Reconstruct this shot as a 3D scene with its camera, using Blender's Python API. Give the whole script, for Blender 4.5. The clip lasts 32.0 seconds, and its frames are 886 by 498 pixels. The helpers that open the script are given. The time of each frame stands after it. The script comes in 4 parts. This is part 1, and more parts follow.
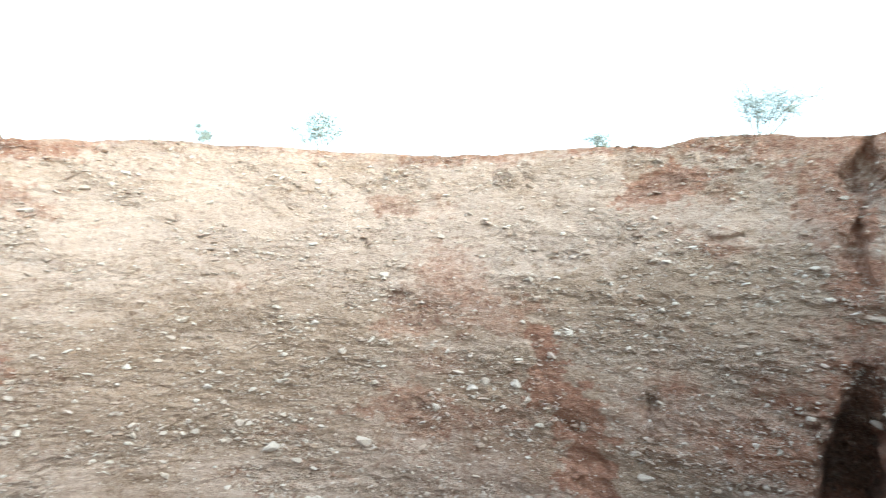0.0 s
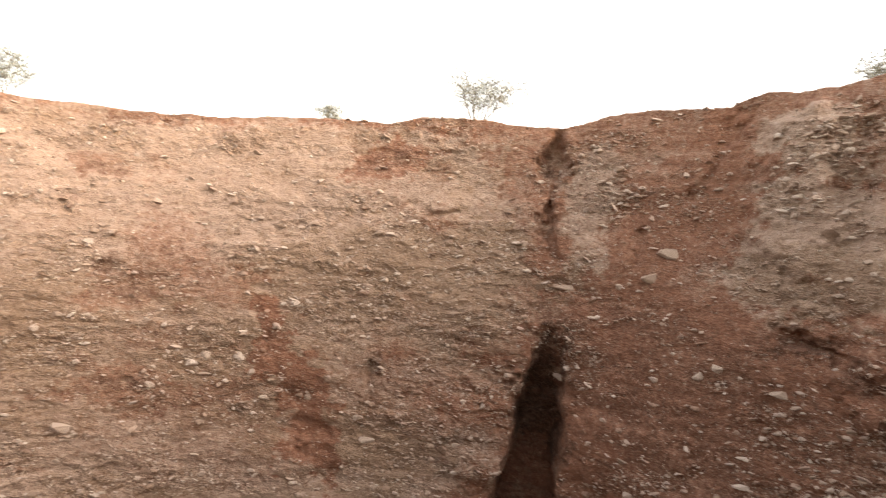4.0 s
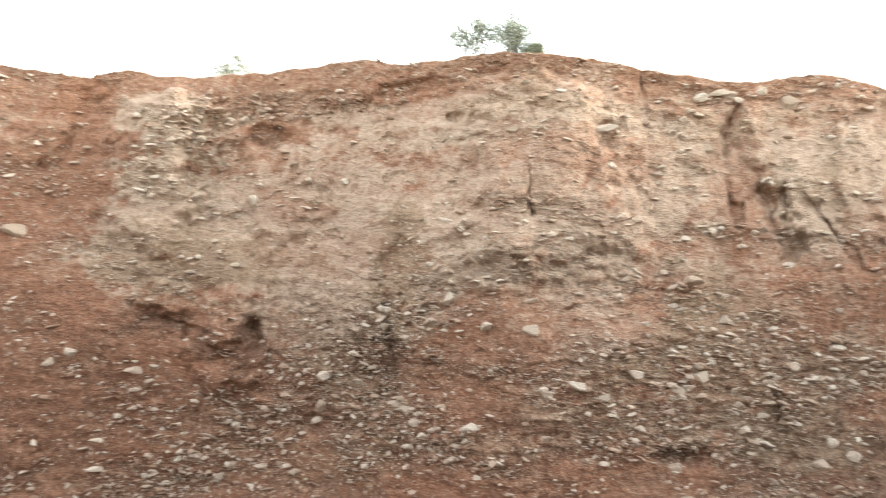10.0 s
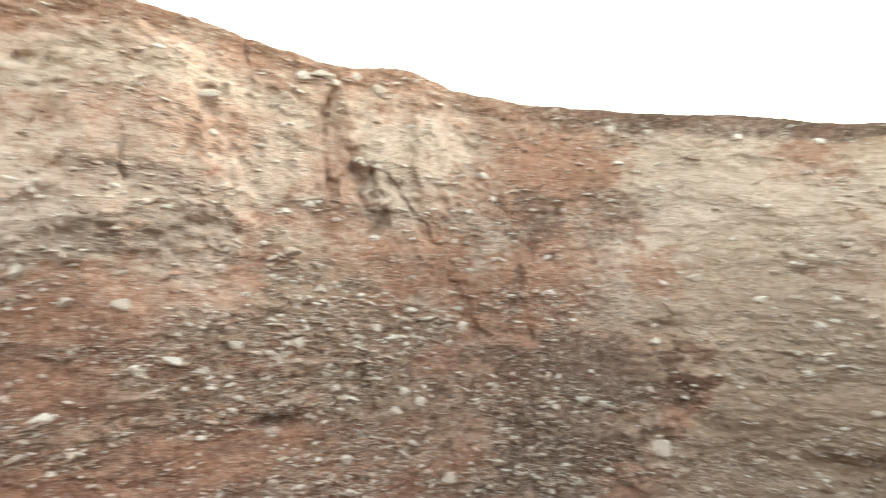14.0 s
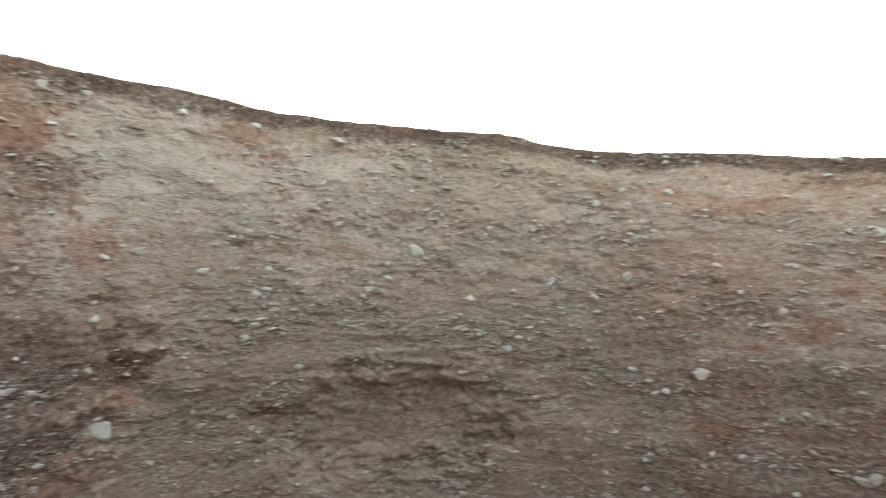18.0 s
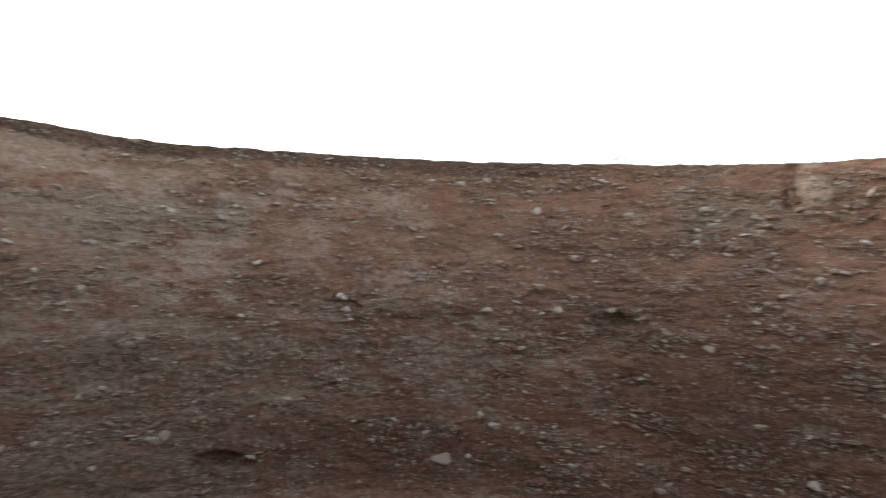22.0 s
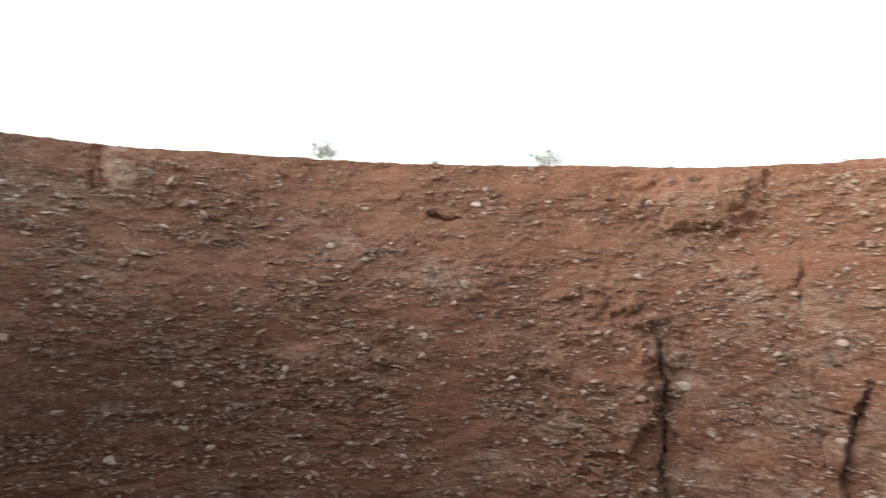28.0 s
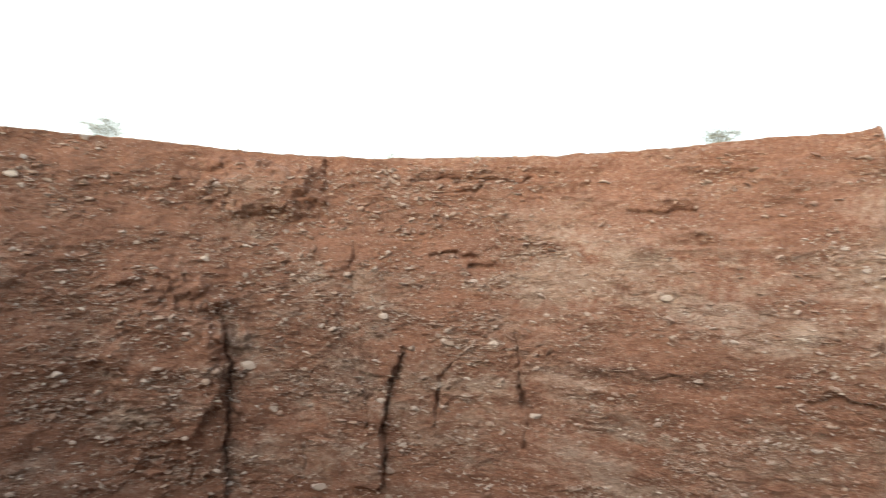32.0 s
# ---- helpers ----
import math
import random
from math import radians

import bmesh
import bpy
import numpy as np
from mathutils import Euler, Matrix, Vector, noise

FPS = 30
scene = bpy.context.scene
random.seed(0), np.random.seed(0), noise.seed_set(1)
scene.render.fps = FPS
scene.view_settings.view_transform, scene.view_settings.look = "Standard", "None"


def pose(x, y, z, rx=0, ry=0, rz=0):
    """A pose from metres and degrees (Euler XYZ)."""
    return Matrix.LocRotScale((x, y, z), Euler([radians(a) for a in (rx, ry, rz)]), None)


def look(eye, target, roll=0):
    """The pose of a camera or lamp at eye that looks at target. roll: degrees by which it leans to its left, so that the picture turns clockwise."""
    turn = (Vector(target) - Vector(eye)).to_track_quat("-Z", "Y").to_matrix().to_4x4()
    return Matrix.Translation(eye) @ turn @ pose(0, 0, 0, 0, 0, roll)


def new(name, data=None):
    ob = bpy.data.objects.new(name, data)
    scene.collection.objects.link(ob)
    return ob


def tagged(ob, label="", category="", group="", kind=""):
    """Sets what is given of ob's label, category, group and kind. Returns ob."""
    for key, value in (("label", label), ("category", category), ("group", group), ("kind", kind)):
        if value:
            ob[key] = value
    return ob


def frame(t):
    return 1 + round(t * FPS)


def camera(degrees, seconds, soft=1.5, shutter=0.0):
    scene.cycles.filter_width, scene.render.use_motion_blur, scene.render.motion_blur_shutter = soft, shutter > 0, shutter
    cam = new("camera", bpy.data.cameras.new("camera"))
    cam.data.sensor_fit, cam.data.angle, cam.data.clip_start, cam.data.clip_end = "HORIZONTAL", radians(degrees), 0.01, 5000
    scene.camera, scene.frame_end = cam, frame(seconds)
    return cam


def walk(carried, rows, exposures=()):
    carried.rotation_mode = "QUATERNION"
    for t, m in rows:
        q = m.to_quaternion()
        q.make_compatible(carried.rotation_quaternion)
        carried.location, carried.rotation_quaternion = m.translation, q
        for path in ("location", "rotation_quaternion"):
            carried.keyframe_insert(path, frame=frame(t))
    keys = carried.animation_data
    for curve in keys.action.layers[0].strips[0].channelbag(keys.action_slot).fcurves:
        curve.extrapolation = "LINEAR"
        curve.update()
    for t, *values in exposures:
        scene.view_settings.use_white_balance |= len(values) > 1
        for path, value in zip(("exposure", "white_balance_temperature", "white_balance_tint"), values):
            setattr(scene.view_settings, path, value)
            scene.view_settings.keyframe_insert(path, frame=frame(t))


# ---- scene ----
# The camera hovers at one spot in a dug pit and turns about the upright axis.
# Bearings run clockwise in degrees from the first view; heights count from the camera's own height.
cam = camera(65.85, 32.0, soft=1.1, shutter=0.9)
EYE = 13.0
ROWS = [  # seconds, yaw, pitch, roll
    (0.0, -0.11, 2.65, -2.29),
    (0.5, -3.6, 2.8, -2.34),
    (1.0, -7.51, 2.92, -2.33),
    (1.5, -10.68, 3.0, -2.35),
    (2.0, -13.54, 3.07, -2.36),
    (2.5, -16.12, 2.69, -2.52),
    (4.5, -25.89, 0.76, -2.91),
    (5.0, -30.24, 0.9, -2.83),
    (5.5, -34.54, 0.99, -2.76),
    (6.0, -38.82, 1.09, -2.67),
    (6.5, -43.07, 1.23, -2.56),
    (7.0, -47.33, 1.38, -2.52),
    (7.5, -51.64, 1.49, -2.65),
    (8.0, -55.95, 1.58, -2.58),
    (8.5, -60.19, 1.73, -2.53),
    (9.0, -64.44, 1.81, -2.46),
    (9.5, -68.73, 1.8, -2.42),
    (10.0, -73.01, 1.77, -2.34),
    (10.5, -77.21, 1.74, -2.29),
    (11.0, -81.47, 1.68, -2.21),
    (11.5, -85.76, 1.58, -2.18),
    (12.0, -89.99, 1.4, -2.14),
    (12.5, -94.21, 1.26, -2.27),
    (13.0, -96.85, 1.14, -2.32),
    (13.5, -99.18, 0.9, -2.6),
    (14.0, -105.56, 0.76, -2.66),
    (14.5, -113.24, 0.7, -2.61),
    (15.0, -119.88, 0.62, -2.61),
    (15.5, -125.26, 0.53, -2.48),
    (17.5, -144.46, 0.59, -2.61),
    (18.0, -149.8, 0.68, -2.66),
    (18.5, -155.53, 0.83, -2.62),
    (19.0, -162.33, 0.92, -2.49),
    (19.5, -169.4, 0.97, -2.5),
    (20.0, -176.33, 0.98, -2.4),
    (20.5, -183.29, 1.02, -2.26),
    (21.0, -190.27, 1.05, -2.22),
    (21.5, -197.24, 1.12, -2.22),
    (22.0, -204.19, 1.21, -2.25),
    (22.5, -208.8, 1.27, -2.27),
    (23.0, -212.58, 1.27, -2.51),
    (23.5, -216.49, 1.33, -2.6),
    (24.0, -220.55, 1.33, -2.7),
    (24.5, -224.66, 1.38, -2.76),
    (25.0, -229.6, 1.52, -2.71),
    (25.5, -234.69, 1.66, -2.7),
    (27.5, -253.63, 2.04, -2.64),
    (28.0, -258.22, 2.06, -2.6),
    (28.5, -262.85, 2.1, -2.57),
    (29.0, -267.37, 2.09, -2.53),
    (29.5, -271.71, 2.12, -2.46),
    (30.0, -276.06, 2.18, -2.39),
    (30.5, -280.42, 2.21, -2.34),
    (31.0, -284.73, 2.22, -2.34),
    (31.5, -289.06, 2.18, -2.25),
    (32.0, -293.37, 2.09, -2.23),
]
EXPOSURES = [(0.0, 3.58, 5450, -7), (1.0, 3.46, 5800, -6), (2.5, 3.16, 6800, 2), (5.0, 3.25, 8500, 24), (8.0, 3.95, 7850, 15), (11.0, 4.22, 7150, 1),
             (13.0, 4.36, 7000, -2), (15.0, 4.42, 6650, -3), (18.0, 3.77, 6130, -6), (21.0, 2.91, 6130, -2), (23.0, 2.76, 6650, 7), (25.5, 2.72, 6900, 13),
             (30.0, 2.72, 6900, 12), (32.0, 2.68, 6900, 9)]
walk(cam, [(t, pose(0, 0, EYE, 90 + pitch, roll, yaw)) for t, yaw, pitch, roll in ROWS], EXPOSURES)

# ---- light ----
SUN_BEARING, SUN_HEIGHT = 150.0, 17.0
world = bpy.data.worlds.new("world")
scene.world = world
world.use_nodes = True
sky = world.node_tree.nodes.new("ShaderNodeTexSky")
sky.sky_type = "NISHITA"
sky.sun_disc = False
sky.sun_elevation = radians(SUN_HEIGHT)
sky.sun_rotation = radians(SUN_BEARING)
sky.dust_density = 1.0
sky.air_density = 1.2
back = world.node_tree.nodes["Background"]
veil = world.node_tree.nodes.new("ShaderNodeMix")  # thin high cloud over the whole sky
veil.data_type = "RGBA"
veil.inputs[0].default_value, veil.inputs[7].default_value = 0.7, (1.45, 1.44, 1.42, 1)
world.node_tree.links.new(sky.outputs["Color"], veil.inputs[6])
world.node_tree.links.new(veil.outputs[2], back.inputs["Color"])
back.inputs["Strength"].default_value = 0.112
sun_data = bpy.data.lights.new("sun", "SUN")
sun_data.energy, sun_data.angle, sun_data.color = 0.52, radians(65), (1.0, 0.98, 0.96)
sun = new("sun", sun_data)
b, h = radians(SUN_BEARING), radians(SUN_HEIGHT)
sun.matrix_world = look((60 * math.sin(b), 60 * math.cos(b), EYE + 60 * math.tan(h)), (0, 0, EYE))


# ---- materials ----
def material(name, rough=0.95):
    m = bpy.data.materials.new(name)
    m.use_nodes = True
    nt = m.node_tree
    bsdf = nt.nodes["Principled BSDF"]
    bsdf.inputs["Roughness"].default_value = rough
    bsdf.inputs["Specular IOR Level"].default_value = 0.2
    return m, nt, bsdf


def node(nt, kind, links=(), **values):
    n = nt.nodes.new(kind)
    for k, v in values.items():
        if k in n.inputs:
            n.inputs[k].default_value = v
    for sock, src in links:
        nt.links.new(src, n.inputs[sock])
    return n


def noise_tex(nt, vec, scale, detail=4.0, rough=0.6):
    n = node(nt, "ShaderNodeTexNoise", [("Vector", vec)])
    n.inputs["Scale"].default_value, n.inputs["Detail"].default_value, n.inputs["Roughness"].default_value = scale, detail, rough
    return n.outputs["Fac"]


def ramp(nt, fac, stops):
    n = nt.nodes.new("ShaderNodeValToRGB")
    el = n.color_ramp.elements
    while len(el) < len(stops):
        el.new(0.5)
    for e, (p, c) in zip(el, stops):
        e.position, e.color = p, (*c, 1.0)
    nt.links.new(fac, n.inputs["Fac"])
    return n.outputs["Color"]


def mix(nt, fac, a, b, how="MIX"):
    n = nt.nodes.new("ShaderNodeMix")
    n.data_type, n.blend_type = "RGBA", how
    for sock, v in ((0, fac), (6, a), (7, b)):
        if isinstance(v, (float, int)):
            n.inputs[sock].default_value = v
        elif isinstance(v, tuple):
            n.inputs[sock].default_value = (*v, 1.0)
        else:
            nt.links.new(v, n.inputs[sock])
    return n.outputs[2]


def soil_colour(nt, co):
    """Buff sand with red clay, grey grit and a dark tone for earth and painted shade, by the weights that the beds
    carry.
    """
    beds = nt.nodes.new("ShaderNodeAttribute")
    beds.attribute_name = "beds"
    sep = nt.nodes.new("ShaderNodeSeparateColor")
    nt.links.new(beds.outputs["Color"], sep.inputs["Color"])
    fine = noise_tex(nt, co, 14.0, 6.0, 0.75)
    buff = ramp(nt, fine, [(0.3, (0.295, 0.21, 0.162)), (0.52, (0.382, 0.28, 0.223)), (0.72, (0.47, 0.363, 0.3))])
    red = ramp(nt, fine, [(0.3, (0.148, 0.066, 0.042)), (0.52, (0.232, 0.113, 0.074)), (0.72, (0.33, 0.184, 0.126))])
    grey = ramp(nt, fine, [(0.3, (0.188, 0.126, 0.088)), (0.5, (0.27, 0.185, 0.132)), (0.72, (0.36, 0.262, 0.195))])
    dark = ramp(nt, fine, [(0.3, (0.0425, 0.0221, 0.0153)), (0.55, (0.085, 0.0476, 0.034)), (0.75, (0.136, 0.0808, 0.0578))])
    ragged = noise_tex(nt, co, 8.0, 7.0, 0.8)

    def share(weight):  # the beds meet in ragged, gritty edges
        n = node(nt, "ShaderNodeMath", [(0, ragged), (2, weight)])
        n.operation = "MULTIPLY_ADD"
        n.inputs[1].default_value = 2.3
        r = node(nt, "ShaderNodeMapRange", [("Value", n.outputs[0])])
        for sock, v in (("From Min", 1.26), ("From Max", 2.04), ("To Min", 0.0), ("To Max", 1.0)):
            r.inputs[sock].default_value = v
        return r.outputs["Result"]

    c = mix(nt, share(sep.outputs["Green"]), buff, grey)
    c = mix(nt, share(sep.outputs["Red"]), c, red)
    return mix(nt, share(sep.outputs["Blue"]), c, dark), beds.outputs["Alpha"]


def bumped(nt, bsdf, height, strength, distance):
    bump = nt.nodes.new("ShaderNodeBump")
    bump.inputs["Strength"].default_value, bump.inputs["Distance"].default_value = strength, distance
    nt.links.new(height, bump.inputs["Height"])
    nt.links.new(bump.outputs["Normal"], bsdf.inputs["Normal"])
    return bump


def soil_material():
    """Cemented gravel in a clay matrix."""
    m, nt, bsdf = material("conglomerate")
    co = nt.nodes.new("ShaderNodeTexCoord").outputs["Object"]
    c, stony = soil_colour(nt, co)
    mid = noise_tex(nt, co, 2.2, 5.0, 0.65)
    flat = node(nt, "ShaderNodeVectorMath", [(0, co)])
    flat.operation = "MULTIPLY"
    flat.inputs[1].default_value = (0.35, 0.35, 2.4)
    streak = noise_tex(nt, flat.outputs[0], 1.6, 6.0, 0.66)
    c = mix(nt, 0.55, c, ramp(nt, streak, [(0.3, (0.36, 0.37, 0.38)), (0.5, (0.5, 0.5, 0.49)), (0.68, (0.65, 0.63, 0.61))]), "SOFT_LIGHT")
    c = mix(nt, 0.25, c, ramp(nt, mid, [(0.3, (0.42, 0.42, 0.42)), (0.7, (0.62, 0.60, 0.58))]), "OVERLAY")
    for scale, share, most in ((18.0, 0.62, 0.6), (34.0, 0.5, 0.7), (66.0, 0.4, 0.6)):
        grit = nt.nodes.new("ShaderNodeTexVoronoi")
        grit.inputs["Scale"].default_value = scale
        nt.links.new(co, grit.inputs["Vector"])
        pick = ramp(nt, grit.outputs["Distance"], [(0.2, (1, 1, 1)), (0.36, (0, 0, 0))])
        which = node(nt, "ShaderNodeSeparateColor", [("Color", grit.outputs["Color"])])
        chance = ramp(nt, which.outputs["Red"], [(share, (0, 0, 0)), (share + 0.05, (most, most, most))])
        pebble = ramp(nt, which.outputs["Green"], [(0.0, (0.17, 0.11, 0.08)), (0.35, (0.31, 0.23, 0.175)), (0.7, (0.44, 0.36, 0.295)), (1.0, (0.58, 0.51, 0.44))])
        thick = node(nt, "ShaderNodeMapRange", [("Value", stony)])
        thick.inputs["To Min"].default_value = 0.55
        c = mix(nt, mix(nt, 1.0, mix(nt, 1.0, pick, chance, "MULTIPLY"), thick.outputs["Result"], "MULTIPLY"), c, pebble)
    nt.links.new(c, bsdf.inputs["Base Color"])
    bedded = node(nt, "ShaderNodeVectorMath", [(0, co)])
    bedded.operation = "MULTIPLY"
    bedded.inputs[1].default_value = (1.0, 1.0, 1.7)
    height = noise_tex(nt, bedded.outputs[0], 9.0, 7.0, 0.66)
    for scale, share in ((8.0, -0.5), (17.0, -0.65), (38.0, -0.4)):
        cells = nt.nodes.new("ShaderNodeTexVoronoi")
        cells.inputs["Scale"].default_value = scale
        nt.links.new(bedded.outputs[0], cells.inputs["Vector"])
        add = node(nt, "ShaderNodeMath", [(0, cells.outputs["Distance"]), (2, height)])
        add.operation = "MULTIPLY_ADD"
        add.inputs[1].default_value = share
        height = add.outputs[0]
    thin = node(nt, "ShaderNodeVectorMath", [(0, co)])
    thin.operation = "MULTIPLY"
    thin.inputs[1].default_value = (1.0, 1.0, 4.5)
    flakes = node(nt, "ShaderNodeMath", [(0, noise_tex(nt, thin.outputs[0], 5.0, 6.0, 0.7)), (2, height)])
    flakes.operation = "MULTIPLY_ADD"
    flakes.inputs[1].default_value = 1.1
    bump = bumped(nt, bsdf, flakes.outputs[0], 1.0, 0.036)
    thick = node(nt, "ShaderNodeMapRange", [("Value", stony)])
    thick.inputs["To Min"].default_value = 0.6
    nt.links.new(thick.outputs["Result"], bump.inputs["Strength"])
    return m


def stone_material(name, island, dust, stops):
    m, nt, bsdf = material(name, 0.85)
    co = nt.nodes.new("ShaderNodeTexCoord").outputs["Object"]
    if island:
        rnd = nt.nodes.new("ShaderNodeNewGeometry").outputs["Random Per Island"]
    else:
        rnd = nt.nodes.new("ShaderNodeObjectInfo").outputs["Random"]
    base = ramp(nt, rnd, stops)
    coat = ramp(nt, noise_tex(nt, co, 7.0, 5.0, 0.7), [(0.4, (dust * 0.7,) * 3), (0.65, (min(1, dust * 1.4),) * 3)])
    nt.links.new(mix(nt, coat, base, soil_colour(nt, co)[0]), bsdf.inputs["Base Color"])
    bumped(nt, bsdf, noise_tex(nt, co, 25.0, 5.0, 0.7), 0.6, 0.02)
    return m


def plain_material(name, low, high, scale, rough):
    m, nt, bsdf = material(name, rough)
    co = nt.nodes.new("ShaderNodeTexCoord").outputs["Object"]
    nt.links.new(ramp(nt, noise_tex(nt, co, scale), [(0.3, low), (0.7, high)]), bsdf.inputs["Base Color"])
    return m


SOIL = soil_material()
STONE = stone_material("cobble_stone", False, 0.4, [(0.0, (0.36, 0.27, 0.21)), (0.3, (0.47, 0.385, 0.32)), (0.7, (0.57, 0.49, 0.42)), (1.0, (0.68, 0.61, 0.54))])
GRAVEL = stone_material("gravel_stone", True, 0.4, [(0.0, (0.26, 0.17, 0.125)), (0.2, (0.36, 0.27, 0.21)), (0.5, (0.46, 0.375, 0.31)), (0.8, (0.55, 0.475, 0.405)), (1.0, (0.66, 0.59, 0.52))])
BARK = plain_material("twig_bark", (0.11, 0.09, 0.07), (0.22, 0.185, 0.145), 30.0, 0.9)
LEAF = plain_material("dusty_leaf", (0.2, 0.225, 0.17), (0.32, 0.34, 0.27), 9.0, 0.8)
DRY = plain_material("dry_leaf", (0.24, 0.25, 0.19), (0.38, 0.38, 0.31), 9.0, 0.85)


# ---- smooth random fields ----
def lattice(ix, iy, iz):
    h = (ix * 374761393 + iy * 668265263 + iz * 2147483647) & 0xFFFFFFFF
    h = ((h ^ (h >> 13)) * 1274126177) & 0xFFFFFFFF
    h = ((h ^ (h >> 16)) * 2246822519) & 0xFFFFFFFF
    return ((h ^ (h >> 15)) & 0xFFFF) / 32767.5 - 1.0


def field(x, y, z):
    """Smooth values between -1 and 1 over arrays of places."""
    fx, fy, fz = np.floor(x), np.floor(y), np.floor(z)
    ix, iy, iz = fx.astype(np.int64), fy.astype(np.int64), fz.astype(np.int64)
    u, v, w = x - fx, y - fy, z - fz
    u, v, w = u * u * (3 - 2 * u), v * v * (3 - 2 * v), w * w * (3 - 2 * w)
    out = 0.0
    for dx in (0, 1):
        for dy in (0, 1):
            for dz in (0, 1):
                wt = (u if dx else 1 - u) * (v if dy else 1 - v) * (w if dz else 1 - w)
                out = out + wt * lattice(ix + dx, iy + dy, iz + dz)
    return out


def rough_field(x, y, z, octaves, gain=0.5):
    out, amp = 0.0, 1.0
    for k in range(octaves):
        out = out + amp * field(x + 17.3 * k, y - 9.1 * k, z + 4.7 * k)
        x, y, z, amp = x * 2.03, y * 2.03, z * 2.03, amp * gain
    return out


def smooth(lo, hi, x):
    s = np.clip((x - lo) / (hi - lo), 0, 1)
    return s * s * (3 - 2 * s)


def ring(knots, a):
    """A smooth closed curve through (bearing, value) knots."""
    k = np.array([p[0] for p in knots], float)
    v = np.array([p[1] for p in knots], float)
    k = np.concatenate([k[-2:] - 360, k, k[:2] + 360])
    v = np.concatenate([v[-2:], v, v[:2]])
    a = np.mod(a, 360.0)
    i = np.clip(np.searchsorted(k, a, side="right") - 1, 1, len(k) - 3)
    h = k[i + 1] - k[i]
    s = (a - k[i]) / h
    m0 = (v[i + 1] - v[i - 1]) / (k[i + 1] - k[i - 1]) * h
    m1 = (v[i + 2] - v[i]) / (k[i + 2] - k[i]) * h
    return ((2 * s**3 - 3 * s**2 + 1) * v[i] + (s**3 - 2 * s**2 + s) * m0 + (3 * s**2 - 2 * s**3) * v[i + 1] + (s**3 - s**2) * m1)


def turn_to(a, b):
    """Signed bearing difference."""
    return np.mod(a - b + 180.0, 360.0) - 180.0


# ---- the pit's plan ----
FLOOR = -EYE
REACH = [(0, 16), (15, 15), (30, 14), (45, 12.2), (60, 10.7), (78, 9.4), (90, 10), (100, 11), (110, 12.6), (125, 14), (140, 15.6), (155, 17),
         (170, 18.6), (190, 19.8), (215, 20), (240, 19.5), (260, 18.7), (280, 18.3), (300, 17), (315, 16), (327, 16.4), (345, 16.6)]
RIM = [(0, 2.94), (12, 3.04), (18, 2.98), (20.5, 3.11), (23.3, 3.12), (32, 2.81), (35.7, 2.94), (40, 2.94), (44.5, 2.84), (47.3, 2.96), (50.5, 2.88), (58, 2.96), (64.8, 3.07), (68.5, 3.0), (71.5, 2.99), (77, 3.04), (80.5, 3.05), (89.2, 2.95), (93.4, 2.88), (97, 2.9), (101.7, 3.05), (106, 2.95), (110.6, 2.95), (119.6, 2.97), (129, 3.03), (135, 2.96), (140, 2.98)]
RIM += [(155, 3.08), (158, 2.95), (162, 2.89), (172, 2.97), (181, 2.89), (190, 2.99), (217, 3.01), (230, 2.94), (240, 3.01), (258, 3.01), (270, 3.04), (283, 2.96), (290, 2.97), (298, 3.0), (305, 3.01), (312, 3.05), (319, 3.17), (323.5, 3.24), (325.3, 3.3), (325.9, 3.31), (326.7, 2.56), (327.3, 2.54), (330, 2.64), (333.8, 2.77), (337.8, 2.94), (342, 2.96), (347, 3.01), (353, 2.98)]


def reach(a):
    return ring(REACH, a)


def rim(a):
    return ring(RIM, a)


def wall_out(a, z):
    """Distance of the wall's face from the camera's axis at a bearing and a height, without the fine relief."""
    m = np.mod(a, 360)
    # the upper face leans back, the lower one was dug in under it, but for the near wall with its loose foot
    lean = 0.2 + 0.08 * smooth(125, 160, m) * (1 - smooth(245, 275, m))
    loose = smooth(28, 45, m) * (1 - smooth(118, 135, m))
    under = np.log1p(np.exp(np.clip(-0.7 - z, -6.0, 6.0) * 2.0)) / 2.0
    return reach(a) - lean * (rim(a) - z) + (lean + 0.2 - 0.17 * loose) * np.minimum(under, 6.0)


RED_CLAY = []  # bearing, height, half width, half height, tilt, weight
RED_CLAY += [(355.6, 1.76, 0.54, 0.27, 0, 0.47), (0.3, 0.24, 0.71, 0.58, 20, 0.4), (357.9, -0.96, 0.71, 0.43, 0, 0.54), (358.3, -3.03, 1.13, 0.51, -15, 0.47), (3.7, -3.54, 2.38, 1.45, 0, 0.27), (9.4, -1.67, 0.34, 0.75, 20, 1), (12.5, -3.6, 0.51, 1.4, 15, 1), (17.3, 2.12, 0.98, 0.49, 8, 0.8), (19.4, -2.91, 1.95, 0.73, 0, 0.3), (29.3, 1.99, 0.69, 0.58, 0, 0.6), (31.6, 0.24, 0.44, 0.44, 0, 0.6), (322, 2.59, 0.81, 0.27, 0, 0.9), (31.7, 0.25, 0.35, 0.24, 0, 0.9), (31.5, 1.22, 0.28, 0.32, 0, 0.8)]
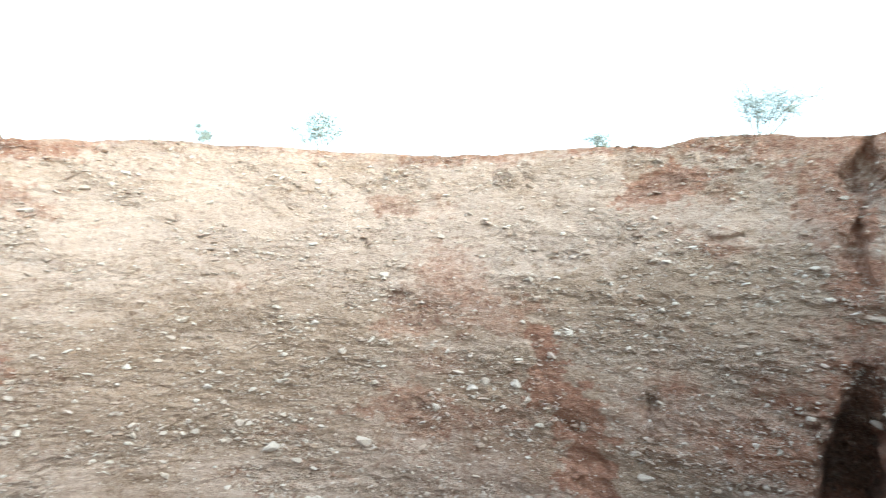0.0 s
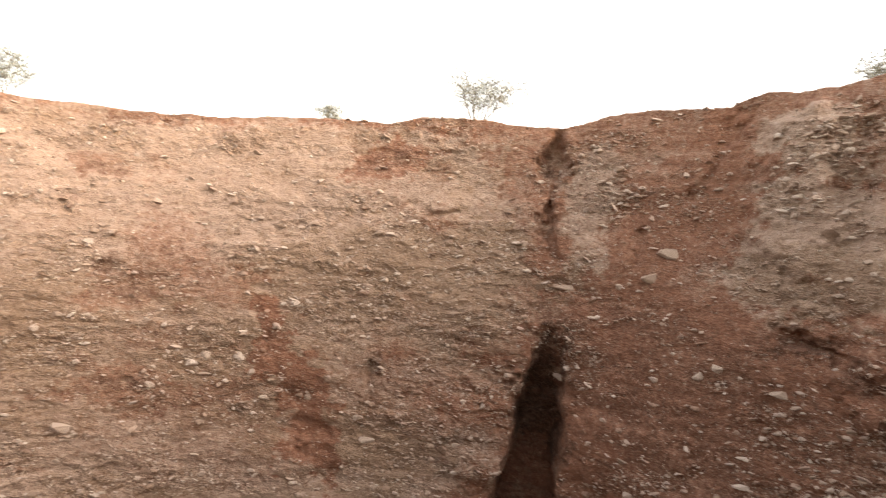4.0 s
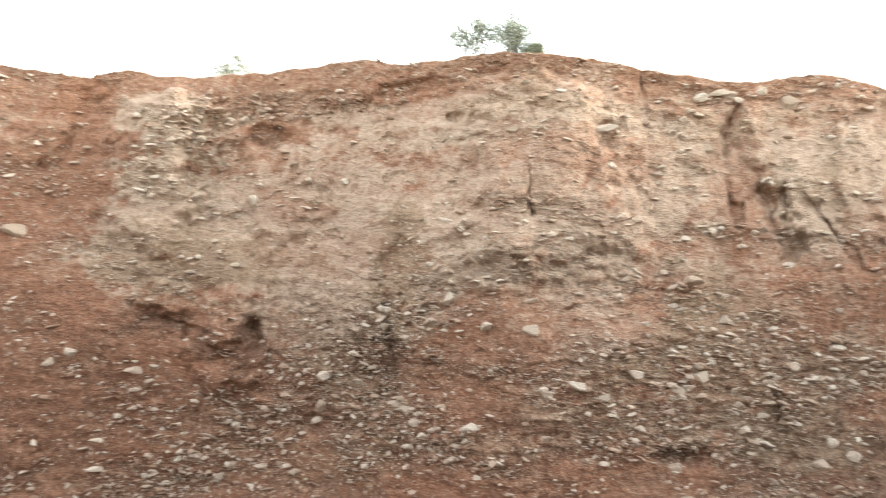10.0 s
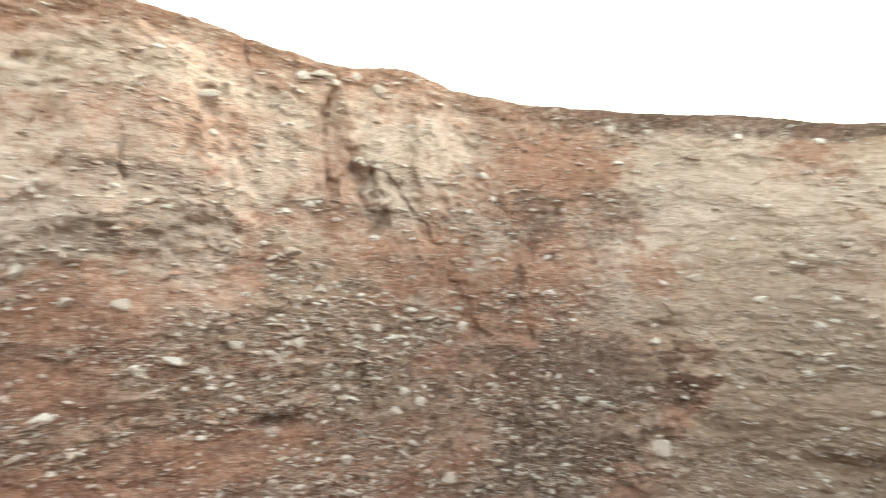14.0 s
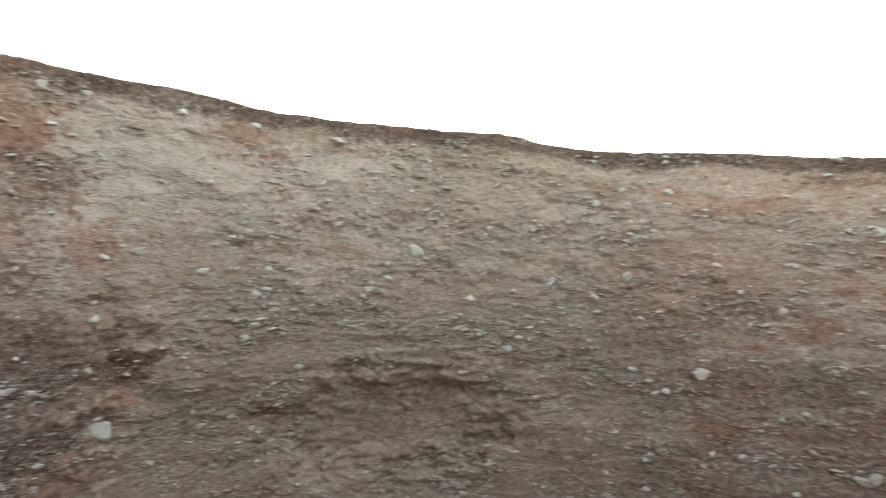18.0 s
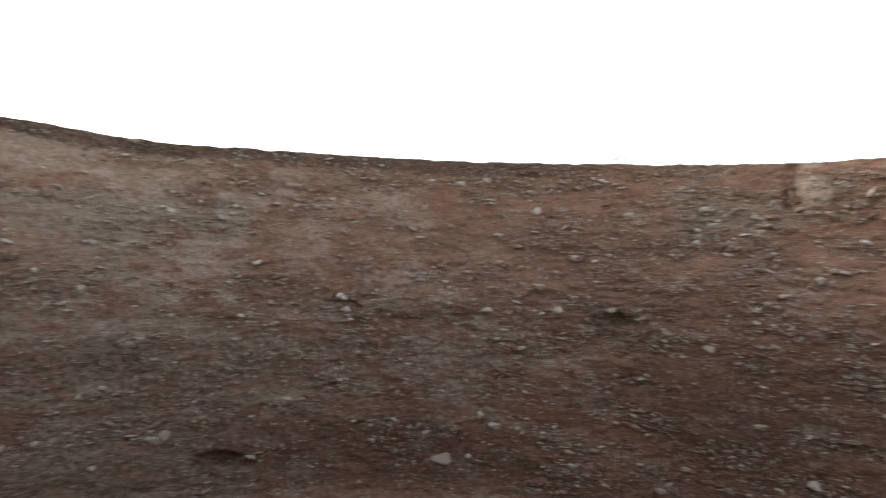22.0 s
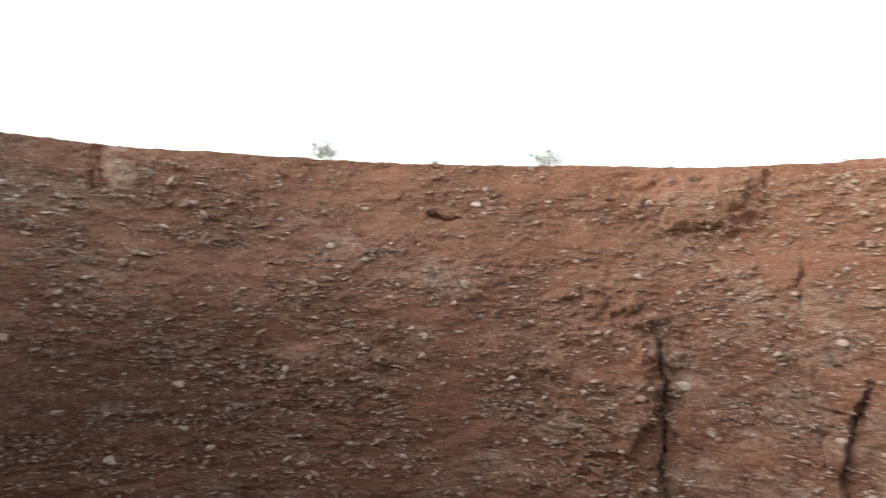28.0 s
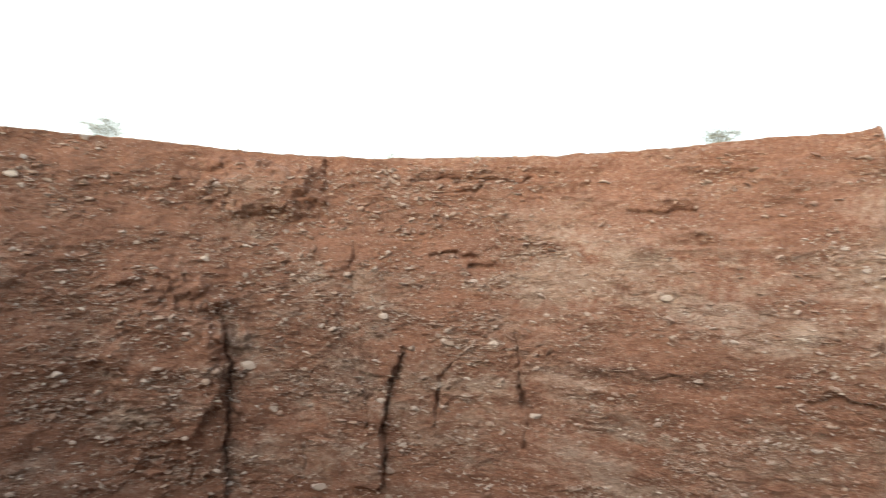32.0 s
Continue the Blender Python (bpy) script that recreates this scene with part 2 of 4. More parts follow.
RED_CLAY += [(355.4, 1.69, 0.35, 0.16, 0, 0.54), (0.3, 0.28, 0.51, 0.21, 0, 0.47), (357.9, -0.64, 0.3, 0.33, 0, 0.54), (357, -2.72, 0.79, 0.19, 10, 0.63), (0.2, -1.82, 0.78, 0.29, 0, 0.4), (6, -2.97, 0.77, 0.26, 20, 0.47), (8.6, -1.52, 0.2, 0.44, -15, 0.99), (11, -2.68, 0.28, 0.75, -20, 0.99), (13.4, -3.82, 0.38, 0.77, -10, 0.99), (22.6, -2.93, 1.44, 0.48, 0, 0.44), (19.2, -1.95, 0.59, 0.24, 0, 0.44), (8.8, -1.88, 0.37, 0.75, -25, 1), (12, -3.52, 0.44, 1.14, -15, 1), (31.9, 0.35, 0.33, 0.3, 0, 0.9)]
RED_CLAY += [(17.5, 2.16, 0.74, 0.37, 0, 0.8), (0.9, -0.6, 1.52, 0.64, 0, 0.52), (359.9, -3.09, 1.59, 0.4, 0, 0.63)]
RED_CLAY += [(44.9, 1.67, 0.9, 0.35, 8, 0.9), (40.8, 0.66, 1.21, 0.81, 40, 0.85), (36.9, -0.81, 1.36, 0.73, 15, 0.9), (40.6, -2.34, 2.03, 1.22, 0, 0.8), (57.8, 1.9, 0.32, 0.22, 0, 0.7), (61, 0.76, 0.51, 0.21, 0, 0.48), (64.1, 0.21, 0.97, 0.32, 0, 0.32), (68.1, 2.59, 0.64, 0.15, 0, 0.72), (73.2, -1.41, 1.19, 0.82, 0, 0.64), (53.8, -2.94, 3.64, 0.63, 0, 0.6), (80.9, 1.67, 0.77, 0.34, 0, 0.44), (76.4, -1.18, 1.24, 0.51, 0, 0.48), (51.1, -1.5, 1.55, 0.81, 0, 0.8), (76.7, -2.24, 1.64, 0.44, 0, 0.32)]
RED_CLAY += [(100.4, -0.79, 0.77, 1.12, 20, 0.28), (106.4, -0.29, 0.33, 1.14, 20, 0.54), (91.9, -2.7, 1.22, 0.37, 0, 0.64), (85.9, 1.61, 0.71, 0.39, 0, 0.48), (96.9, 1.15, 0.34, 1.11, 15, 0.48), (106.6, -0.44, 0.38, 1.43, 18, 0.48), (114.7, 1.84, 1.4, 1.18, 15, 0.36), (115.9, -0.37, 0.93, 1.15, 20, 0.33), (118.5, -1.51, 1.7, 0.42, 0, 0.38), (109.7, -2.7, 1.21, 0.91, 0, 0.24), (72.8, -1.36, 0.52, 0.38, 0, 0.72), (72.4, -1.71, 0.45, 0.19, 0, 0.64), (92.2, -2.32, 0.28, 0.11, 0, 0.72), (75.3, -2.67, 0.84, 0.27, 0, 0.72)]
RED_CLAY += [(84.4, -2.78, 0.46, 0.27, 0, 0.64), (106.7, -2.3, 0.58, 0.29, 0, 0.48), (107, -1.5, 0.76, 0.76, 0, 0.36), (112.9, 1.54, 0.95, 1.15, 10, 0.51), (114.3, -0.64, 0.82, 0.61, 0, 0.45), (118, 1.09, 0.97, 0.43, -10, 0.48), (85.2, 1.64, 0.71, 0.35, 0, 0.4), (69.2, 2.61, 0.59, 0.15, 0, 0.72), (58.3, 1.94, 0.62, 0.18, 0, 0.9), (40.7, -0.96, 1.5, 0.6, 10, 0.9), (51.5, -1.86, 0.99, 0.41, 0, 0.95), (39.7, -2.24, 1.23, 0.46, 0, 0.9), (44.5, 1.3, 0.59, 0.45, 0, 0.9), (44.9, 2.31, 0.41, 0.57, 10, 0.9)]
RED_CLAY += [(58.1, 1.96, 0.34, 0.24, 0, 0.8), (69.1, 2.65, 0.44, 0.13, 0, 0.72), (76.8, -0.97, 0.94, 0.51, 0, 0.64), (74.4, -1.7, 0.67, 0.22, 0, 0.64), (82.1, -1.25, 1.9, 0.8, 0, 0.2), (80.5, -2.4, 1.64, 0.45, 0, 0.4), (111.4, -1.76, 0.6, 0.91, -10, 0.42), (40.6, -1.66, 1.71, 1.41, 0, 0.8), (42.8, 1.21, 1.1, 0.4, 30, 0.85), (38.3, -0.93, 0.82, 0.61, 30, 0.8), (40.9, -2.24, 1.62, 0.91, 0, 0.8), (52, -1.13, 0.53, 0.36, 0, 0.8), (57.7, -2.16, 1.73, 0.69, 0, 0.7), (36.5, -3.83, 0.67, 0.67, 0, 0.6)]
RED_CLAY += [(125.2, -2.32, 0.56, 0.67, 0, 0.8), (133.5, 2.22, 0.74, 0.5, 20, 0.5), (169.6, -0.52, 2.2, 1.17, 0, 0.5), (175.2, 2.1, 3.12, 0.63, 0, 0.4)]
RED_CLAY += [(226.2, -2.62, 2.41, 0.64, 0, 0.5), (226.4, -2.69, 1.76, 0.49, 0, 0.6), (263.3, 2.24, 2.15, 0.77, 0, 0.6), (301.3, 2.03, 3.61, 0.83, 0, 0.55), (284.8, 1.05, 0.88, 0.88, 15, 0.95), (288.7, 0.35, 1.71, 0.29, 0, 0.7), (295.9, 0.28, 0.97, 0.2, 0, 0.8), (308.2, -1.44, 2.1, 0.52, 0, 0.7), (316.3, 1.25, 3.23, 0.51, 0, 0.5), (314.6, -1.86, 2.84, 0.45, 0, 0.6), (225.4, -2.62, 1.28, 0.49, 0, 0.8), (247.3, 2.36, 2.53, 0.79, 0, 0.5)]
RED_CLAY += [(115.2, 1.68, 1.12, 0.8, 0, 0.85), (114.3, 0.25, 0.52, 0.72, 0, 0.7), (106.8, -0.15, 0.25, 0.67, -12, 0.9), (111.2, -2.04, 0.45, 0.7, -20, 0.7), (75.4, -1.24, 1.02, 0.54, 0, 0.85), (80.9, -2.64, 1.87, 0.32, 0, 0.75), (96.7, 0.8, 0.2, 0.8, -5, 0.65), (104.8, -2.87, 1.1, 0.55, 0, 0.5), (319.0, 2.32, 2.89, 0.79, 3, 0.6), (320.5, -2.06, 2.45, 0.39, -8, 0.8), (292.1, 0.91, 1.84, 0.4, 0, 0.8), (284.5, 1.57, 0.66, 1.1, 20, 0.75), (199.0, 1.3, 3.2, 1.1, 0, 0.3)]
RED_CLAY += [(114.0, 1.09, 1.36, 0.73, 0, 0.6), (113.3, -0.52, 0.81, 0.81, 0, 0.75), (122.7, -0.09, 0.49, 0.44, 0, 0.6), (121.0, -3.85, 0.65, 0.65, 0, 0.6), (133.5, 2.38, 0.55, 0.43, -30, 0.7)]
GREY_GRIT = []  # bearing, height, half width, half height, tilt, weight
GREY_GRIT += [(17.2, -3.84, 1.64, 0.69, 0, 0.7), (7.3, -3.22, 1.42, 0.65, 0, 0.5), (21.4, -0.09, 2.2, 1.05, 0, 0.8), (6.3, -2.35, 1.53, 0.63, 0, 0.6), (346.2, -1.64, 3.46, 1.6, 0, 0.55), (32.6, -0.24, 0.76, 0.55, 20, 0.8), (32.2, -2.05, 0.56, 0.18, 0, 0.9), (338.7, -2, 4.44, 0.81, 0, 0.6), (340.2, -3.29, 4.56, 0.83, 0, 0.6), (5, -2.36, 0.77, 0.31, 0, 0.9), (8.8, -3.77, 0.52, 0.52, 0, 0.9), (16, -3.7, 0.51, 0.46, 0, 0.9), (346.2, -3.85, 0.84, 0.22, 0, 0.7), (12.5, -0.38, 1.81, 0.72, 0, 0.8)]
GREY_GRIT += [(4.2, -2.38, 1.15, 0.51, 0, 0.7), (16.5, -3.84, 0.76, 0.63, 0, 0.8), (27.3, -0.49, 2.71, 0.9, 0, 0.6), (21.9, -1.24, 3.01, 0.81, 0, 0.5)]
GREY_GRIT += [(51.4, -0.14, 1.36, 0.54, 0, 0.7), (69.3, -1.12, 0.35, 1.23, 0, 0.8), (62.8, -2.13, 0.99, 0.74, 20, 0.75), (87.7, -1.79, 1.54, 0.46, 0, 0.5), (95, -0.82, 0.57, 1.05, 20, 0.8), (100.7, -1.21, 1.3, 0.51, 10, 0.5), (69.1, -0.34, 0.31, 0.92, 0, 0.8), (63.5, -1.51, 0.65, 0.41, 0, 0.9), (59.7, -2.47, 0.6, 0.34, 0, 0.9), (69.6, -2.23, 0.32, 0.39, 0, 0.9), (66.1, -2.59, 0.81, 0.24, 0, 0.8), (94.7, -0.69, 0.65, 0.48, 30, 0.9), (97.1, -1.41, 0.58, 0.5, 0, 0.8), (89.1, -1.26, 0.47, 0.2, 0, 0.9)]
GREY_GRIT += [(103.2, -2.24, 0.46, 0.37, 0, 0.9), (79, -1.36, 0.36, 0.29, 0, 0.7), (87.4, -1.88, 0.46, 0.16, 0, 0.8), (95.1, -2.92, 0.5, 0.2, 0, 0.8), (44.9, -1.46, 0.48, 0.26, 0, 0.95), (64.7, -2, 0.65, 0.48, 0, 0.9), (60.7, -2.77, 1.28, 0.38, 0, 0.9), (50.4, -3.28, 1.61, 0.28, 0, 0.8), (55.4, -2.28, 0.53, 0.36, 0, 0.8), (95.5, -1.53, 0.49, 0.41, 0, 0.8), (99.4, -2.26, 0.52, 0.26, 0, 0.8), (69.6, -1.35, 0.69, 0.31, 0, 0.8), (76.9, -2.24, 0.82, 0.3, 0, 0.8), (101.8, -2.17, 0.62, 0.44, 0, 0.8)]
GREY_GRIT += [(44.1, -1.54, 0.39, 0.29, 0, 0.8)]
GREY_GRIT += [(130.1, -0.41, 1.5, 1.15, 0, 0.6), (130.6, -3.67, 2.2, 1.34, 0, 0.6), (131.4, -0.48, 1.51, 1.51, 0, 0.5), (153.2, 1.47, 1.63, 1.09, 0, 0.6), (174.8, 0.56, 3.03, 0.91, 0, 0.6), (155.5, -1.31, 4.7, 0.94, 0, 0.4), (176.6, 0.53, 2.13, 0.91, 0, 0.6), (190.3, 0.93, 1.11, 0.95, 0, 0.1), (205.6, -0.76, 2.53, 0.95, 0, 0.23), (193.7, -3.81, 3.28, 1.31, 0, 0.18), (210.2, -0.65, 1.74, 0.41, 0, 0.18), (214.4, -1.45, 2.39, 0.64, 0, 0.18), (189.5, 1.16, 0.95, 0.42, 0, 0.1), (192.5, -4.42, 1.65, 0.5, 0, 0.18)]
GREY_GRIT += [(133.1, -0.47, 1.29, 0.59, 0, 0.6), (134.2, -1.6, 1.44, 0.36, 0, 0.6), (177.5, 0.6, 1.99, 0.61, 0, 0.6), (166.6, 0.45, 1.46, 0.58, 0, 0.6)]
GREY_GRIT += [(224.8, 1.71, 1.45, 0.65, 0, 0.85), (227.7, 1.58, 1.45, 0.49, 0, 0.85), (233.1, -0.09, 0.94, 0.54, 0, 0.23), (250.5, -2.29, 1.84, 0.38, 0, 0.23), (305.5, 0.13, 2.91, 0.67, 0, 0.45), (286, -0.82, 1.58, 1, 0, 0.23), (293.2, -3.46, 1.31, 0.88, 0, 0.27), (320.6, -3.71, 2.71, 0.81, 0, 0.33), (225.8, 1.64, 1.61, 0.36, 0, 0.85), (232.5, 0.02, 0.47, 0.32, 0, 0.36), (217.1, -3.43, 1.63, 0.59, 0, 0.2), (236.8, -2.31, 1.26, 0.47, 0, 0.27)]
GREY_GRIT += [(96.4, -0.94, 0.33, 0.61, 25, 0.85), (100.4, -1.89, 0.6, 0.3, 20, 0.8), (69.5, 0.07, 0.29, 0.69, 0, 0.7), (68.1, -1.36, 0.54, 0.54, 0, 0.7), (123.5, -0.68, 0.65, 0.65, 0, 0.6)]
# darker soil, and shade painted into clefts, hollows and parts of the low walls
DARK_EARTH_AND_SHADE = [(31.7, -1.75, 0.42, 0.75, 0, 0.7)]  # bearing, height, half width, half height, tilt, weight
# north: the spots near bearings 31 and 17.6 paint shade into the clefts
DARK_EARTH_AND_SHADE += [(356, 1.64, 0.35, 0.12, 0, 0.3), (0.6, 0.06, 0.33, 0.23, 0, 0.3), (356.7, -0.36, 0.38, 0.16, 0, 0.5), (358.5, -1.01, 0.33, 0.21, 0, 0.3), (357.8, -2.84, 0.54, 0.13, 0, 0.4), (17.1, 2.12, 0.62, 0.22, 8, 0.35), (31.3, -3.14, 0.58, 0.92, 0, 0.6), (31.9, -1.75, 0.44, 0.44, 0, 0.5), (30.7, 2.17, 0.19, 0.39, 0, 0.5), (17.6, -2.34, 0.25, 0.29, 0, 0.4), (32.7, -1.17, 0.66, 0.44, 0, 0.3)]
# east: darker low soil, plus shade painted into cracks, niches and under the ledge
DARK_EARTH_AND_SHADE += [(43.2, -1.57, 1.57, 0.88, 0, 0.3), (57.8, 1.88, 0.25, 0.15, 0, 0.5), (67.6, -1.04, 0.46, 0.46, 0, 0.5), (101.7, -1.73, 0.88, 0.97, 0, 0.35), (118.6, -2.19, 1.39, 0.85, 0, 0.47), (90.5, -1.84, 1.26, 0.39, 0, 0.25), (119.3, -1.8, 1.17, 0.53, 0, 0.47), (74.8, -2.35, 2.26, 0.38, 0, 0.3), (50.5, -2.14, 1.84, 0.64, 0, 0.35), (82, -1.86, 1.92, 0.33, 0, 0.3), (107.3, -2.01, 1.35, 0.87, 0, 0.3), (68.5, -1.98, 1.56, 0.55, 0, 0.35), (44.6, -3.64, 2.62, 0.4, 0, 0.35), (92.2, -2.33, 0.2, 0.07, 0, 0.5)]
DARK_EARTH_AND_SHADE += [(98.3, -2.58, 0.52, 0.1, 0, 0.4), (118.3, 1.19, 0.76, 0.24, -10, 0.4), (68.5, -1.22, 0.28, 0.39, 0, 0.6), (54.2, -1.28, 0.19, 0.3, 0, 0.5), (58.4, 1.93, 0.22, 0.13, 0, 0.3), (79.2, -1.08, 0.29, 0.13, 0, 0.4), (72.7, -1.72, 0.21, 0.12, 0, 0.4), (118.7, 0.94, 0.48, 0.65, 0, 0.35), (81.1, -1.76, 1.76, 0.88, 0, 0.25), (41.3, -1.96, 1.81, 1.2, 0, 0.35), (51.9, -2.86, 2.59, 0.55, 0, 0.3), (60.4, -1.45, 0.99, 0.99, 0, 0.3), (58, 1.89, 0.36, 0.2, 0, 0.5), (51.1, -0.9, 0.46, 0.13, 10, 0.5)]
DARK_EARTH_AND_SHADE += [(57.5, -1.19, 0.34, 0.51, 0, 0.5)]
# south: shade painted under the ledge near 147 and into hollows, besides darker soil
DARK_EARTH_AND_SHADE += [(147.3, -3.57, 3.23, 1.08, 0, 0.25), (124.4, -2.1, 0.55, 0.55, 20, 0.52), (146.4, -3.49, 2.95, 0.8, 0, 0.3), (180.7, -3.08, 2.84, 0.95, 0, 0.4), (187.4, -5.54, 0.67, 0.34, 0, 0.8), (193.6, -5.39, 7.12, 1.19, 0, 0.45), (172.2, -5.24, 4.8, 0.96, 0, 0.3), (193.3, -2.83, 3.22, 0.65, 0, 0.3), (120, -2.09, 1.08, 0.75, 0, 0.62), (120.6, -3.32, 0.67, 0.44, 0, 0.52), (149.3, -3.92, 2.33, 0.82, 0, 0.35), (180.7, -2.94, 1.89, 0.47, 0, 0.4), (122.9, -2.75, 0.67, 0.67, 0, 0.26), (168.8, -2.6, 2.68, 1.79, 0, 0.3)]
# west: shade painted along the clefts and low on the wall, with darker soil
DARK_EARTH_AND_SHADE += [(218.4, -1.28, 0.79, 0.4, 0, 0.5), (223.4, 0.68, 1.11, 0.32, 0, 0.4), (218.6, -1.3, 0.71, 0.19, 0, 0.6), (225.1, -6.17, 2.58, 0.69, 0, 0.3), (309.3, -2.1, 2.37, 0.16, 0, 0.5), (286.2, -2.54, 0.88, 0.88, 0, 0.45), (276, -3.83, 0.46, 1.86, 0, 0.4), (231.2, -3.72, 4.22, 1.47, 0, 0.45), (217.1, -3.51, 1.47, 0.46, 0, 0.25), (245.1, -2.93, 0.31, 0.12, 0, 0.5)]
# the narrow spots at 111.6 and 92.1 paint shade into a crack and a hole
DARK_EARTH_AND_SHADE += [(119.0, -2.29, 1.32, 1.0, 0, 0.45), (111.6, -0.79, 0.1, 0.9, -8, 0.5), (92.1, -2.33, 0.31, 0.11, 0, 0.6)]
# dark brown soil; the wide spot at 149.6 paints more shade below the ledge
DARK_EARTH_AND_SHADE += [(116.8, -1.98, 1.66, 0.62, 0, 0.68), (116.7, -3.37, 1.36, 0.89, 0, 0.7), (124.9, -2.09, 0.44, 0.44, 0, 0.7), (113.4, 0.8, 0.62, 0.52, 0, 0.6), (149.6, -4.0, 3.47, 0.93, -6, 0.35)]
BUFF_SAND = []  # bearing, height, half width, half height, tilt, weight
BUFF_SAND += [(345.6, 1.18, 3.49, 1.61, 0, 0.7), (11.6, 2.04, 1.63, 0.75, 0, 0.7), (322.2, -0.55, 3.21, 1.15, 0, 0.1), (338.5, 1.13, 2.9, 1.47, 0, 0.7), (5.8, 1.18, 3.29, 0.89, 0, 0.8), (0.1, -4.27, 1.23, 0.82, 0, 0.6)]
BUFF_SAND += [(49.7, 1.25, 0.66, 1.42, 0, 0.9), (77.7, 1.03, 2.25, 1.2, 0, 0.47), (79.3, -1.36, 0.36, 0.36, 0, 0.32), (101.5, 1.61, 0.92, 0.82, 0, 0.3), (109.2, 0.35, 0.6, 0.6, 0, 0.3), (118.3, 0.05, 0.63, 1.38, 0, 0.26), (118.4, 0.33, 0.64, 0.49, 0, 0.34), (119.6, -0.87, 1.06, 0.32, 0, 0.3), (106.6, 1.73, 0.49, 0.99, 10, 0.34), (108.9, 0.15, 0.5, 0.39, 0, 0.34), (82.7, 1.86, 1.09, 0.94, 0, 0.42), (73, 0.93, 1.23, 1.07, 0, 0.42), (79.4, 0.52, 1.62, 0.51, 0, 0.42), (51, 1.97, 0.76, 0.76, 0, 0.8)]
BUFF_SAND += [(48.4, 1.73, 0.58, 0.87, 0, 0.7)]
BUFF_SAND += [(124.4, 1.41, 1.47, 1.24, 0, 0.6), (129.7, 1.55, 2.6, 1.06, 0, 0.9), (200.7, 1.08, 2.9, 1.29, 0, 0.05), (120.1, 1.59, 0.66, 0.44, 0, 0.34), (125, -2.92, 0.46, 0.8, 15, 0.45), (120.2, 0.5, 0.86, 0.32, 0, 0.22), (136.3, 1.7, 2.49, 0.62, 0, 0.7), (170.6, 2.38, 3.08, 0.46, 0, 0.6)]
BUFF_SAND += [(232.5, 2.24, 0.39, 0.57, 0, 0.59), (309.2, 0.87, 2.1, 0.52, 0, 0.33), (301.7, -3.33, 2.39, 0.98, 0, 0.14), (265.3, -1.8, 1.35, 0.75, 0, 0.2), (232.5, 2.23, 0.36, 0.65, 0, 0.52)]
BUFF_SAND += [(88.4, 0.99, 0.47, 0.71, 0, 0.55), (118.7, -0.15, 0.64, 0.74, 0, 0.6), (123.2, 1.81, 1.01, 0.67, 0, 0.5), (319.2, -0.68, 2.42, 0.28, -3, 0.36), (303.5, 0.18, 2.01, 0.4, 0, 0.25)]
BUFF_SAND += [(119.1, -0.22, 0.8, 0.9, 0, 0.65), (124.4, -3.82, 0.42, 1.0, 12, 0.6)]
BUFF_SAND += [(34.3, 1.3, 0.55, 0.9, 0, 0.7), (35.0, 0.2, 0.6, 0.5, 0, 0.6), (48.6, -0.1, 0.9, 0.7, 0, 0.75), (56.0, 0.3, 1.0, 0.9, 0, 0.6), (63.5, 1.2, 1.1, 0.9, 0, 0.5)]
CREVICES = []  # depth, then bearing, height, half width along the line
CREVICES += [
    (2.2, [(29.2, -9.0, 0.95), (30.2, -4.73, 0.66), (30.7, -4.1, 0.54), (31.0, -3.52, 0.48), (31.25, -2.95, 0.44), (31.5, -2.3, 0.4), (31.7, -1.5, 0.32)]),
    (0.29, [(31.5, -2.51, 0.33), (31.7, -2.05, 0.35), (31.7, -1.6, 0.29), (31.9, -1.21, 0.15)]),
    (0.29, [(31.8, 2.68, 0.09), (31.3, 2.28, 0.22), (31.2, 1.95, 0.24), (31.7, 1.7, 0.1), (31.4, 1.15, 0.12), (31.6, 0.59, 0.13), (32.0, 0.19, 0.16)]),
    (0.2, [(17.3, -2.13, 0.15), (17.2, -2.68, 0.12)]),
    (0.15, [(7.9, -1.21, 0.19), (10, -2.29, 0.24), (12, -3.24, 0.31), (13.6, -4.59, 0.37)]),
    (0.15, [(18.8, 1.25, 0.07), (21.2, 1.02, 0.08), (24, 1.09, 0.06)]),
]
CREVICES += [
    (0.15, [(17, -2.26, 0.13), (17.3, -2.97, 0.12), (16.8, -3.98, 0.11)]),
    (0.12, [(322.7, -2.3, 0.04), (326.3, -2.27, 0.05)]),
]
CREVICES += [
    (0.12, [(47, 2.83, 0.12), (45.5, 2.39, 0.18), (44.1, 1.89, 0.15), (42.6, 1.38, 0.15)]),
    (0.12, [(39, 0.66, 0.11), (38.6, 0.14, 0.09), (36.8, -0.35, 0.07)]),
    (0.22, [(48.7, -0.8, 0.07), (51.1, -0.89, 0.08), (53.4, -1.06, 0.07)]),
    (0.15, [(58.1, -0.96, 0.1), (58, -1.28, 0.09), (57.6, -1.62, 0.06)]),
    (0.09, [(69.2, 0.39, 0.12), (68.9, -0.38, 0.13), (68.9, -1.12, 0.15), (69.3, -1.86, 0.13)]),
]
